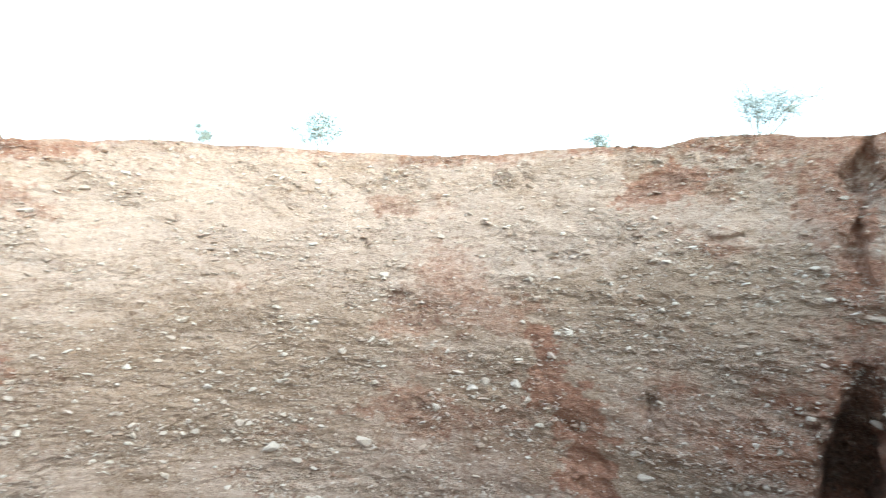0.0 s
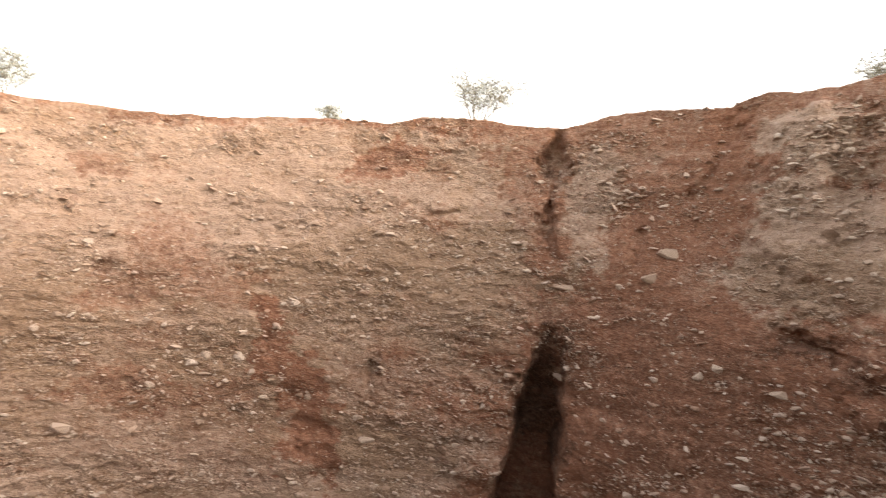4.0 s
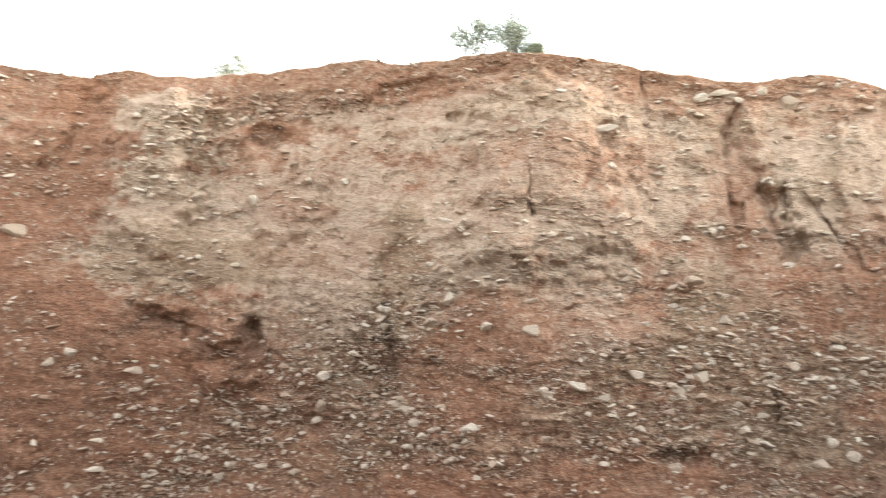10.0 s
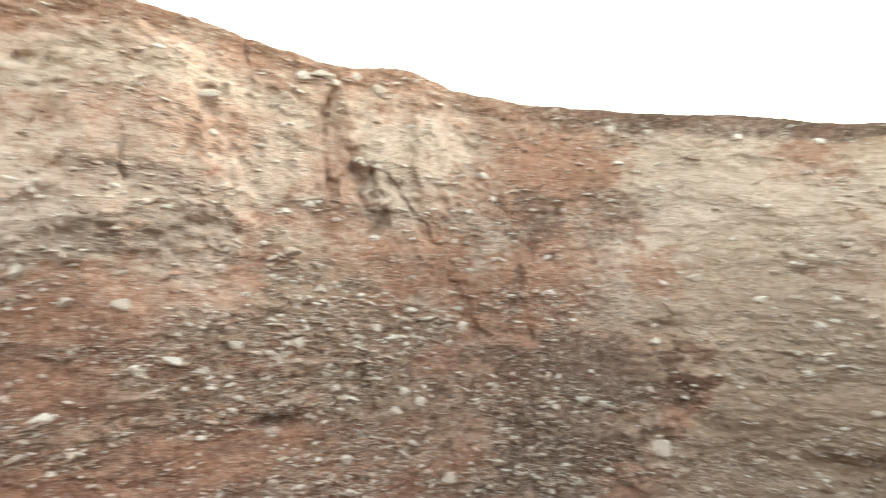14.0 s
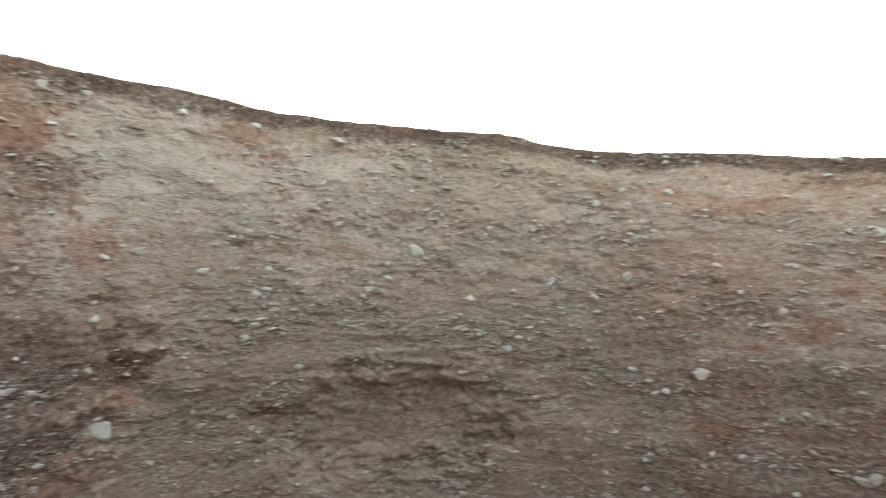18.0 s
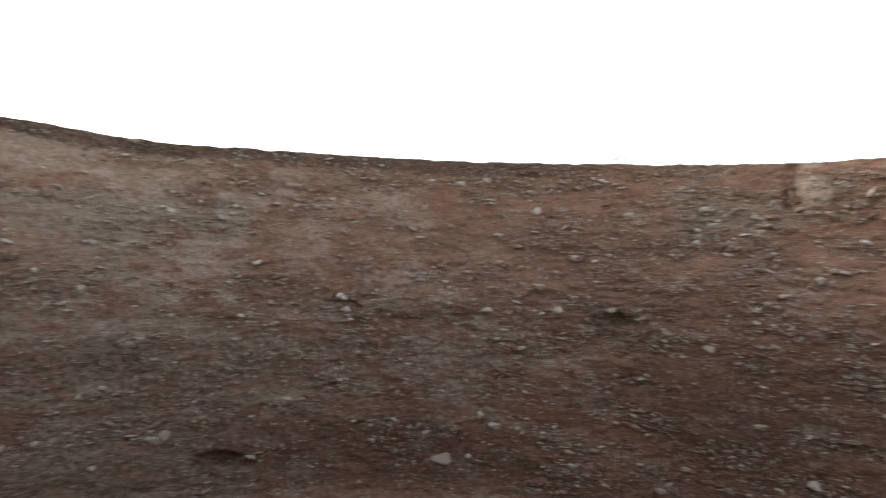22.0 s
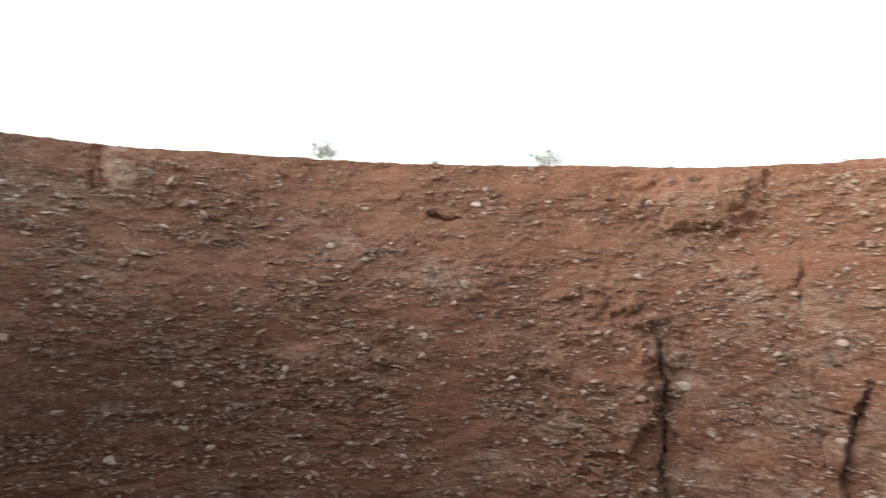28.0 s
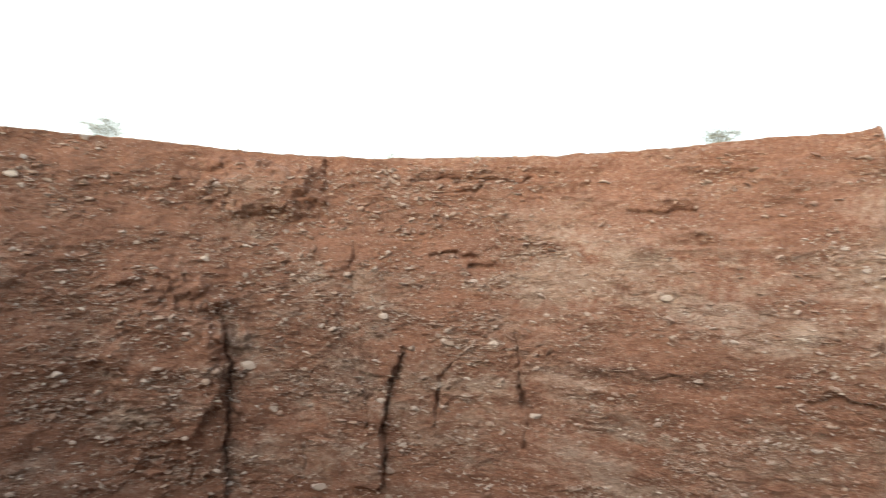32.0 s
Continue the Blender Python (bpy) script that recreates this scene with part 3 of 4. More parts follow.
CREVICES += [
    (0.09, [(54.4, 2.18, 0.11), (54.7, 1.32, 0.08), (54, 0.63, 0.07)]),
    (0.12, [(95.6, 2.46, 0.09), (95.8, 1.74, 0.11), (98.8, 0.92, 0.13), (99.7, 0.23, 0.13)]),
    (0.09, [(105.8, 2.97, 0.12), (107.1, 2.09, 0.12), (110.4, 0.95, 0.12), (111.7, 0.08, 0.13), (112.1, -0.79, 0.13), (113, -1.36, 0.1)]),
    (0.12, [(101.2, 1.15, 0.06), (103.7, 0.37, 0.08), (106.4, -0.44, 0.1), (109, -1.37, 0.1)]),
    (0.1, [(98.3, -1.12, 0.06), (99.5, -1.96, 0.07), (100.5, -2.49, 0.05)]),
]
CREVICES += [
    (0.12, [(90.7, -2.3, 0.08), (93, -2.3, 0.1)]),
    (0.09, [(106.8, 2.94, 0.06), (108.8, 1.49, 0.07), (111, 0.45, 0.07), (112, -0.85, 0.08), (112.8, -1.39, 0.07)]),
    (0.14, [(95.2, 2.44, 0.04), (95.6, 1.57, 0.04), (96.2, 0.75, 0.04)]),
    (0.14, [(88.7, 3, 0.04), (89.2, 2.28, 0.04)]),
    (0.16, [(99.2, 1.28, 0.04), (99.8, 0.42, 0.07), (99.6, 0.12, 0.04)]),
]
CREVICES += [
    (0.12, [(68.3, -0.48, 0.08), (68.7, -1.04, 0.13), (68.6, -1.68, 0.12)]),
    (0.15, [(58, -0.96, 0.08), (57.8, -1.37, 0.1), (57.1, -1.73, 0.05)]),
]
CREVICES += [
    (0.2, [(123.6, -1.16, 0.17), (124, -1.84, 0.22), (125.6, -2.21, 0.23), (124.2, -2.82, 0.22), (122.7, -3.62, 0.22)]),
    (0.1, [(138.4, -2.63, 0.1), (143.3, -2.51, 0.13), (147.9, -2.57, 0.12), (152.9, -2.74, 0.11)]),
    (0.12, [(138.7, 0.88, 0.06), (142.4, 0.88, 0.08)]),
    (0.14, [(130.9, 2.46, 0.12), (133.5, 2.1, 0.16), (134.9, 1.9, 0.11)]),
    (0.12, [(138, -2.66, 0.09), (141.6, -2.68, 0.09), (146.3, -2.58, 0.09)]),
]
CREVICES += [
    (0.08, [(140.1, -4.33, 0.08), (146.6, -4.59, 0.1), (153.2, -4.94, 0.11)]),
    (0.2, [(185.4, -5.51, 0.16), (188.8, -5.57, 0.18)]),
]
CREVICES += [
    (0.2, [(217.8, -1.37, 0.19), (219.2, -1.29, 0.14)]),
    (0.15, [(256.6, 1.58, 0.04), (257.6, 1.55, 0.07), (259.4, 1.45, 0.05)]),
    (0.12, [(245.1, -2.31, 0.05), (244.7, -3.09, 0.07), (245.2, -3.24, 0.05)]),
    (0.12, [(217.5, -1.35, 0.08), (220.3, -1.28, 0.07)]),
    (0.15, [(230.9, 2.81, 0.08), (231.3, 1.97, 0.08)]),
]
CREVICES += [
    (0.1, [(271.7, 0.23, 0.04), (273.3, -0.56, 0.05), (275.7, -1.27, 0.06)]),
    (0.25, [(275.7, -1.27, 0.054), (276.3, -2.3, 0.063), (276.4, -3.52, 0.063), (276.6, -6.02, 0.054)]),
    (0.26, [(290.3, -2, 0.068), (289.5, -2.74, 0.076), (289.1, -3.93, 0.060), (288.9, -5.59, 0.060)]),
    (0.16, [(272, 0.16, 0.07), (273.3, -0.86, 0.07), (273.6, -2.03, 0.05)]),
    (0.12, [(274.5, -0.84, 0.05), (274.8, -2.02, 0.05)]),
    (0.13, [(293.2, -2.61, 0.04), (293.4, -3.6, 0.04), (293, -4.19, 0.04)]),
]
CREVICES += [
    (0.13, [(299.7, -1.21, 0.03), (300.2, -2.36, 0.04), (300.7, -3.52, 0.05), (300.9, -4.58, 0.04)]),
    (0.12, [(285.8, 0.91, 0.04), (286.1, -0.95, 0.04)]),
    (0.1, [(308.3, 0.16, 0.03), (308.5, -0.35, 0.03)]),
    (0.1, [(298.9, -1.75, 0.04), (299.1, -2.13, 0.03)]),
    (0.1, [(287.6, -2.95, 0.04), (287.5, -4.14, 0.04)]),
]
CREVICES += [
    (0.1, [(282.3, -3.39, 0.04), (282.8, -5.55, 0.05)]),
    (0.21, [(290.3, 2.43, 0.038), (294.8, 2.43, 0.045), (299.2, 2.28, 0.045), (300.4, 2.44, 0.038)]),
    (0.21, [(294.2, 2.12, 0.038), (296.2, 2.18, 0.053)]),
    (0.21, [(308.4, 1.61, 0.038), (310.9, 1.57, 0.053), (313.2, 1.62, 0.038)]),
    (0.21, [(292.4, 0.48, 0.038), (294.1, 0.54, 0.045), (296.3, 0.45, 0.038)]),
]
CREVICES += [
    (0.21, [(295.5, 0.22, 0.045), (298.3, 0.16, 0.045)]),
    (0.15, [(283, 2.86, 0.05), (283.6, 2.17, 0.07), (282.4, 1.7, 0.07), (281.4, 1.29, 0.06)]),
    (0.15, [(256.7, 1.58, 0.04), (258.4, 1.52, 0.05), (259, 1.47, 0.04)]),
    (0.12, [(308.1, -2.15, 0.03), (312.8, -2.11, 0.04)]),
    (0.15, [(230.5, 2.89, 0.08), (230.7, 1.73, 0.07)]),
]
CREVICES += [
    (0.15, [(244.6, -2.32, 0.08), (244.6, -2.89, 0.07)]),
]
CREVICES += [
    (0.12, [(108.6, 1.43, 0.04), (110.7, 0.66, 0.05), (111.8, -0.41, 0.06), (113.0, -1.36, 0.05)]),
    (0.12, [(95.7, 2.01, 0.04), (98.1, 1.09, 0.04), (99.4, 0.41, 0.05)]),
    (0.14, [(79.8, 1.35, 0.02), (80.1, 0.85, 0.03)]),
    (0.2, [(321.9, -2.32, 0.05), (324.1, -2.21, 0.07), (325.8, -2.27, 0.05)]),
    (0.16, [(285.7, -0.59, 0.04), (286.1, -1.58, 0.04)]),
    (0.16, [(299.2, -1.15, 0.04), (299.7, -1.48, 0.04), (300.2, -2.56, 0.04), (300.9, -3.38, 0.06), (300.7, -4.23, 0.04)]),
    (0.16, [(294.4, -2.14, 0.04), (293.2, -2.89, 0.06), (293.2, -3.91, 0.06)]),
]
BULGES = []  # bearing, height, half width, half height, depth into the wall
BULGES += [(26.1, -3.44, 0.93, 1.05, -0.20), (17.3, 2.12, 0.67, 0.32, 0.07), (356.5, -0.42, 0.38, 0.18, 0.08), (31.4, 2.08, 0.18, 0.46, 0.12)]
BULGES += [(49.7, 1.34, 0.66, 1.41, -0.20), (55.8, -1.34, 0.6, 0.52, -0.23), (38.9, -3.44, 1.34, 0.93, -0.20), (80.9, 1.36, 1.27, 1.65, -0.20), (59.3, 1.33, 0.78, 1.3, -0.13), (102.5, 1.28, 0.82, 1.55, -0.09), (109.6, 0.35, 0.4, 0.69, -0.06), (105.1, 1, 0.57, 1.71, -0.05), (58, 1.91, 0.3, 0.18, 0.14), (68.4, 2.58, 0.57, 0.15, 0.1), (92.3, -2.3, 0.32, 0.11, 0.12), (73.5, 2.13, 0.14, 0.08, 0.1), (72.7, -0.5, 0.22, 0.11, 0.12), (51.5, -0.84, 0.49, 0.13, 0.12), (104.8, 1.69, 0.57, 1.23, -0.09), (51.1, 1.78, 0.75, 1.03, -0.16)]
BULGES += [(55.9, -0.74, 0.43, 0.43, -0.20)]
BULGES += [(124.1, -3.32, 0.66, 1.11, -0.16), (130.5, -2.02, 1.16, 0.81, -0.13), (155.2, 0.82, 2.71, 1.22, -0.13), (205.1, -0.77, 3.16, 0.94, -0.13), (187.2, -5.55, 0.62, 0.23, 0.2), (146.6, -3.72, 3.15, 1.18, 0.2), (146.5, -4.18, 2.63, 1.19, 0.2)]
BULGES += [(278.3, 2.05, 1.68, 0.82, -0.36), (271.9, -2.49, 1.43, 2.4, -0.3), (286.4, -3.88, 0.89, 1.92, -0.08), (249.6, -2.47, 1.52, 0.61, -0.10), (238, 2.06, 1.75, 0.96, -0.13), (232.7, 2.15, 0.48, 0.71, -0.10), (249.3, -2.94, 1.76, 0.92, -0.16)]
# bearing, red and grey share half way up, red and grey share low down, thickness of the red cap
BEDS = [(0, 0.03, 0.28, 0.06, 0.5, 0.2), (20, 0.12, 0.4, 0.25, 0.45, 0.3), (35, 0.55, 0.35, 0.85, 0.15, 0.8), (50, 0.45, 0.3, 0.75, 0.25, 0.9),
        (75, 0.32, 0.22, 0.62, 0.35, 0.7), (95, 0.3, 0.3, 0.6, 0.4, 0.6), (115, 0.35, 0.3, 0.4, 0.5, 0.4), (130, 0.15, 0.4, 0.1, 0.6, 0.25),
        (160, 0.2, 0.55, 0.15, 0.7, 0.3), (180, 0.45, 0.4, 0.4, 0.5, 0.4), (192, 0.66, 0.34, 0.56, 0.4, 0.55), (215, 0.82, 0.3, 0.75, 0.3, 0.7), (245, 0.86, 0.3, 0.82, 0.3, 0.7),
        (270, 0.84, 0.3, 0.8, 0.3, 0.8), (290, 0.7, 0.32, 0.74, 0.28, 0.9), (315, 0.6, 0.3, 0.6, 0.35, 0.9), (325.5, 0.6, 0.3, 0.6, 0.35, 0.8), (328, 0.04, 0.2, 0.05, 0.4, 0.25)]


def patches(spots, a, z, r, wobble):
    """How far each place lies inside any of the soft-edged spots."""
    out = np.zeros_like(z)
    for b, h, hw, hh, tilt, weight in spots:
        u, w = np.radians(turn_to(a, b)) * r, z - h
        near = (np.abs(u) < 2.2 * (hw + hh)) & (np.abs(w) < 2.2 * (hw + hh))
        if not near.any():
            continue
        c, s = math.cos(radians(tilt)), math.sin(radians(tilt))
        u, w = u[near], w[near]
        d = np.hypot((u * c + w * s) / hw, (w * c - u * s) / hh) + wobble[near]
        out[near] = np.maximum(out[near], weight * (1 - smooth(0.85, 1.12, d)))
    return out


def stoniness(a, z, x, y, grit, clay, sand):
    """How thickly the stones lie, 0 to 1: in bunches and bands, many in the grit, few in clean sand and clay."""
    m = np.mod(a, 360)
    n = rough_field(x * 0.55 + 91, y * 0.55, z * 1.7, 4, 0.62)
    east = smooth(38, 55, m) * (1 - smooth(112, 125, m)) * smooth(0.8, -1.2, z)
    west = smooth(195, 225, m) * (1 - smooth(285, 305, m))
    return np.clip(smooth(-0.55, 0.85, n + 0.55 * east + 0.25 * west) + 0.45 * grit - 0.45 * clay - 0.3 * sand, 0, 1)


def beds_of(a, z, x, y):
    """Weights of red clay, grey grit, and dark earth together with painted shade."""
    r = np.hypot(x, y)
    n1 = rough_field(x * 0.45, y * 0.45, z * 0.8, 4)
    n2 = rough_field(x * 1.3 + 40, y * 1.3, z * 2.6, 5, 0.6)
    n3 = rough_field(x * 4.5 + 11, y * 4.5, z * 7.0, 3, 0.7)
    top = rim(a) - z
    low = smooth(-0.2, 1.4, -z + 0.4 * n1)
    shares = [ring([(k[0], k[i]) for k in BEDS], a) for i in range(1, 6)]
    red = shares[0] * (1 - low) + shares[2] * low
    grey = shares[1] * (1 - low) + shares[3] * low
    red = smooth(-0.55, 0.55, (red - 0.5) * 1.3 + 0.35 * n1 + 0.3 * n2 + 0.15 * n3)
    grey = smooth(-0.55, 0.55, (grey - 0.5) * 1.3 - 0.3 * n1 + 0.35 * n2 - 0.15 * n3)
    red = np.maximum(red, 0.75 * smooth(shares[4] + 0.2, shares[4] - 0.25, top + 0.3 * n2 + 0.12 * n3))
    wobble = 0.5 * n2 + 0.32 * n3
    buff_in, red_in = patches(BUFF_SAND, a, z, r, wobble), patches(RED_CLAY, a, z, r, wobble)
    grey_in, dark_in = patches(GREY_GRIT, a, z, r, wobble), patches(DARK_EARTH_AND_SHADE, a, z, r, wobble)
    red = red * (1 - buff_in) * (1 - 0.7 * grey_in)
    red = red + (1 - red) * red_in
    grey = grey * (1 - 0.85 * buff_in)
    grey = grey + (1 - grey) * grey_in
    m = np.mod(a, 360)
    topsoil = smooth(0.52, 0.3, top + 0.15 * n2) * smooth(100, 125, m) * (1 - smooth(205, 235, m))
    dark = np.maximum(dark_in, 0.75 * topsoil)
    dark = np.maximum(dark, 0.12 * smooth(0.35, 0.9, n2 + 0.3 * n3))
    stony = stoniness(a, z, x, y, grey_in, np.maximum(red_in, dark_in), buff_in)
    return np.clip(red, 0, 1), np.clip(grey, 0, 1), np.clip(dark, 0, 1), stony


def carve(a, z, r, n2):
    """Crevices, hollows and bulges, in metres into the wall."""
    out = np.zeros_like(z)
    b = np.radians(a)
    gx, gy = r * np.sin(b), r * np.cos(b)
    bend = 0.10 * rough_field(gx * 1.5, gy * 1.5, z * 1.5 + 31, 4, 0.65)
    rise = 0.08 * rough_field(gx * 1.6 + 13, gy * 1.6, z * 2.4, 4, 0.65)
    worn = smooth(-0.75, 0.55, rough_field(gx * 1.1 + 3, gy * 1.1, z * 1.3 + 8, 3))
    for depth, line in CREVICES:
        best, step = np.zeros_like(z), np.zeros_like(z)
        loose = 1.0 if depth < 0.3 else 0.3  # the deep clefts run straighter
        uneven = 1.1 if depth < 0.3 else 1.0 if depth < 0.55 else 0.26
        for (b0, h0, w0), (b1, h1, w1) in zip(line, line[1:]):
            k = radians(1) * r
            u, w = turn_to(a, b0) * k + loose * bend, z - h0 + loose * rise
            wide = max(w0, w1)
            near = (np.abs(u) < 3 + wide) & (w > min(0, h1 - h0) - 2 * wide - 0.2) & (w < max(0, h1 - h0) + 2 * wide + 0.2)
            if not near.any():
                continue
            ex, ey = turn_to(b1, b0) * k[near], h1 - h0
            u, w = u[near], w[near]
            s = np.clip((u * ex + w * ey) / (ex * ex + ey * ey + 1e-9), 0, 1)
            off = np.hypot(u - s * ex, w - s * ey)
            d = off / (w0 + s * (w1 - w0)) * np.maximum(0.45, 1 + uneven * n2[near])
            best[near] = np.maximum(best[near], 1 - (smooth(0.3, 1.15, d) if depth < 0.55 else smooth(0.66, 1.08, d)))
            if 0.24 < depth < 0.28 and abs(h1 - h0) > 0.4:  # an upright cleft's one side stands proud of the other
                step[near] = np.maximum(step[near], (u < s * ex) * (1 - smooth(0.0, 1.1, off)) * (np.abs(s - 0.5) < 0.5))
        if depth > 0.55:  # the trench runs out upwards
            best *= smooth(line[-1][1] + 0.4, line[-1][1] - 2.6, z)
        out += depth * best * (worn if depth < 0.18 else 0.35 + 0.65 * worn if depth < 0.55 else 1.0) - 0.9 * depth * step
    for b, h, hw, hh, depth in BULGES:
        u, w = (np.radians(turn_to(a, b)) * r + bend) / hw, (z - h + rise) / hh
        d = np.hypot(u, w) + 0.3 * n2
        out += depth * (1 - smooth(0.58, 1.12, d))
    return out


def relief(a, z, x, y):
    """Fine relief in metres, outwards."""
    r = np.hypot(x, y)
    n2 = rough_field(x * 1.7 + 5, y * 1.7, z * 2.2, 4, 0.6)
    still = np.zeros_like(z)
    stony = stoniness(a, z, x, y, *[patches(spots, a, z, r, still) for spots in (GREY_GRIT, RED_CLAY + DARK_EARTH_AND_SHADE, BUFF_SAND)])
    coarse = 0.4 + 0.85 * stony
    lumps = 0.09 * rough_field(x * 0.8, y * 0.8, z * 0.9, 3)
    # a bed of firmer gravel stands out over a softer one here and there
    shelf = rough_field(x * 0.6 + 9, y * 0.6, z * 2.4, 4, 0.6)
    ledges = 0.05 * coarse * (smooth(-0.08, 0.12, shelf) + 0.5 * smooth(0.42, 0.55, shelf) - 0.6 * shelf)
    knobs = 0.026 * coarse * rough_field(x * 4.5, y * 4.5, z * 6.5 + 3, 4, 0.85)
    pits = -0.05 * coarse * smooth(0.25, 0.9, rough_field(x * 2.3 + 70, y * 2.3, z * 4.0, 3, 0.6))
    m = np.mod(a, 360)
    ribbed = smooth(45, 60, m) * (1 - smooth(112, 124, m)) * smooth(-1.2, 0.2, z) + 0.8 * smooth(255, 268, m) * (1 - smooth(298, 312, m)) * smooth(0.2, -1.2, z)
    ribs = 0.1 * ribbed * rough_field(x * 1.5 + 23, y * 1.5, z * 0.28, 3, 0.6)
    # thin beds break off in overhanging steps high up in the west
    bedded = smooth(283, 294, m) * (1 - smooth(317, 325, m)) * smooth(0.1, 0.9, z) * smooth(-0.1, 0.35, rough_field(x * 0.7 + 61, y * 0.7, z * 1.4, 3))
    steps = -0.13 * bedded * np.mod(z * 2.6 + 0.35 * rough_field(x * 0.5, y * 0.5, z * 0.2 + 7, 3), 1.0)
    return lumps + ledges + knobs + pits + ribs + steps + carve(a, z, r, n2)


def wall_grid(a0, a1, columns, rows):
    a = np.linspace(a0, a1, columns)
    s = np.linspace(0, 1, rows)
    low = np.maximum(FLOOR + 0.3, -reach(a) * 0.42)
    top = rim(a)
    split = 0.06
    z = np.where(s[:, None] < split, FLOOR - 0.3 + (low - FLOOR + 0.3) * (s[:, None] / split), low + (top - low) * ((s[:, None] - split) / (1 - split)))
    aa = np.broadcast_to(a, z.shape)
    r = wall_out(aa, z)
    b = np.radians(aa)
    x, y = r * np.sin(b), r * np.cos(b)
    fade = smooth(0.0, 0.25, top - z) * 0.7 + 0.3
    r = r + relief(aa, z, x, y) * fade
    ragged = 0.024 * rough_field(x * 2.4, y * 2.4, x * 0 + 5, 4, 0.65)
    return aa, z + ragged * smooth(0.5, 0.0, top - z), r


def mesh_from(name, verts, faces, smooth_shade=True):
    me = bpy.data.meshes.new(name)
    n = faces.shape[1]
    me.vertices.add(len(verts))
    me.vertices.foreach_set("co", verts.astype(np.float32).ravel())
    me.loops.add(faces.size)
    me.loops.foreach_set("vertex_index", faces.astype(np.int32).ravel())
    me.polygons.add(len(faces))
    me.polygons.foreach_set("loop_start", np.arange(0, faces.size, n, dtype=np.int32))
    me.polygons.foreach_set("use_smooth", np.full(len(faces), smooth_shade, dtype=bool))
    me.update(calc_edges=True)
    me.validate()
    return me


def grid_faces(rows, columns):
    i = np.arange(rows * columns).reshape(rows, columns)
    return np.stack([i[:-1, :-1], i[:-1, 1:], i[1:, 1:], i[1:, :-1]], -1).reshape(-1, 4)


def set_beds(me, red, grey, dark, stony):
    at = me.attributes.new("beds", "FLOAT_COLOR", "POINT")
    col = np.stack([red, grey, dark, stony], -1).astype(np.float32)
    at.data.foreach_set("color", col.ravel())


WALLS = {}
SECTORS = [("wall_north", -38.0, 35.0), ("wall_east", 35.0, 120.0), ("wall_south", 120.0, 215.0), ("wall_west", 215.0, 322.0)]
for name, a0, a1 in SECTORS:
    columns = int((a1 - a0) / 0.13) + 1
    rows_n = 280
    aa, z, r = wall_grid(a0, a1, columns, rows_n)
    b = np.radians(aa)
    x, y = r * np.sin(b), r * np.cos(b)
    # the lip rolls over onto the plateau
    lip = []
    for out, drop in ((0.12, 0.02), (0.35, 0.08), (0.9, 0.2), (2.5, 0.45)):
        rr = r[-1] + out
        lip.append((rr * np.sin(b[-1]), rr * np.cos(b[-1]), z[-1] - drop))
    vx = np.vstack([x] + [l[0][None] for l in lip])
    vy = np.vstack([y] + [l[1][None] for l in lip])
    vz = np.vstack([z] + [l[2][None] for l in lip])
    me = mesh_from(name, np.stack([vx, vy, vz + EYE], -1).reshape(-1, 3), grid_faces(*vx.shape))
    va = np.vstack([aa] + [aa[-1][None]] * 4)
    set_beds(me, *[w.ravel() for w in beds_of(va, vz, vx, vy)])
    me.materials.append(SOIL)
    wall = tagged(new(name, me), "steep dug pit wall of cemented gravel and clay", "pit wall", kind="structure")
    WALLS[name] = (wall, a0, a1, vx[:rows_n], vy[:rows_n], vz[:rows_n])

# plateau round the pit, out to the horizon, and the pit's floor
a = np.linspace(0, 360, 361)
b = np.radians(a)
rings = []
for k, (out, drop) in enumerate(((1.2, 0.35), (4, 0.5), (15, 0.9), (60, 2.0), (300, 4.0), (1500, 8.0))):
    rr = reach(a) + out
    rings.append(np.stack([rr * np.sin(b), rr * np.cos(b), EYE + (rim(a) if k < 3 else np.full_like(a, 3.0)) - drop], -1))
v = np.stack(rings)
me = mesh_from("ground", v.reshape(-1, 3), grid_faces(len(rings), 361))
set_beds(me, *[np.full(v.shape[0] * 361, k) for k in (0.6, 0.2, 0.0, 0.5)])
me.materials.append(SOIL)
tagged(new("ground", me), "bare reddish gravelly plateau round the pit", "ground", kind="structure")
rings = []
for frac in (0.0, 0.3, 0.6, 0.85, 1.15):
    rr = frac * wall_out(a, np.full_like(a, FLOOR)) + 1e-3
    x, y = rr * np.sin(b) + 0.4 * (1 - min(frac, 1)), rr * np.cos(b)
    rings.append(np.stack([x, y, 0.15 * rough_field(x * 0.5, y * 0.5, x * 0, 3)], -1))
v = np.stack(rings)
me = mesh_from("floor", v.reshape(-1, 3), grid_faces(len(rings), 361))
set_beds(me, *[np.full(v.shape[0] * 361, k) for k in (0.5, 0.3, 0.85, 0.6)])
me.materials.append(SOIL)
tagged(new("floor", me), "uneven gravel floor of the pit", "floor", kind="structure")


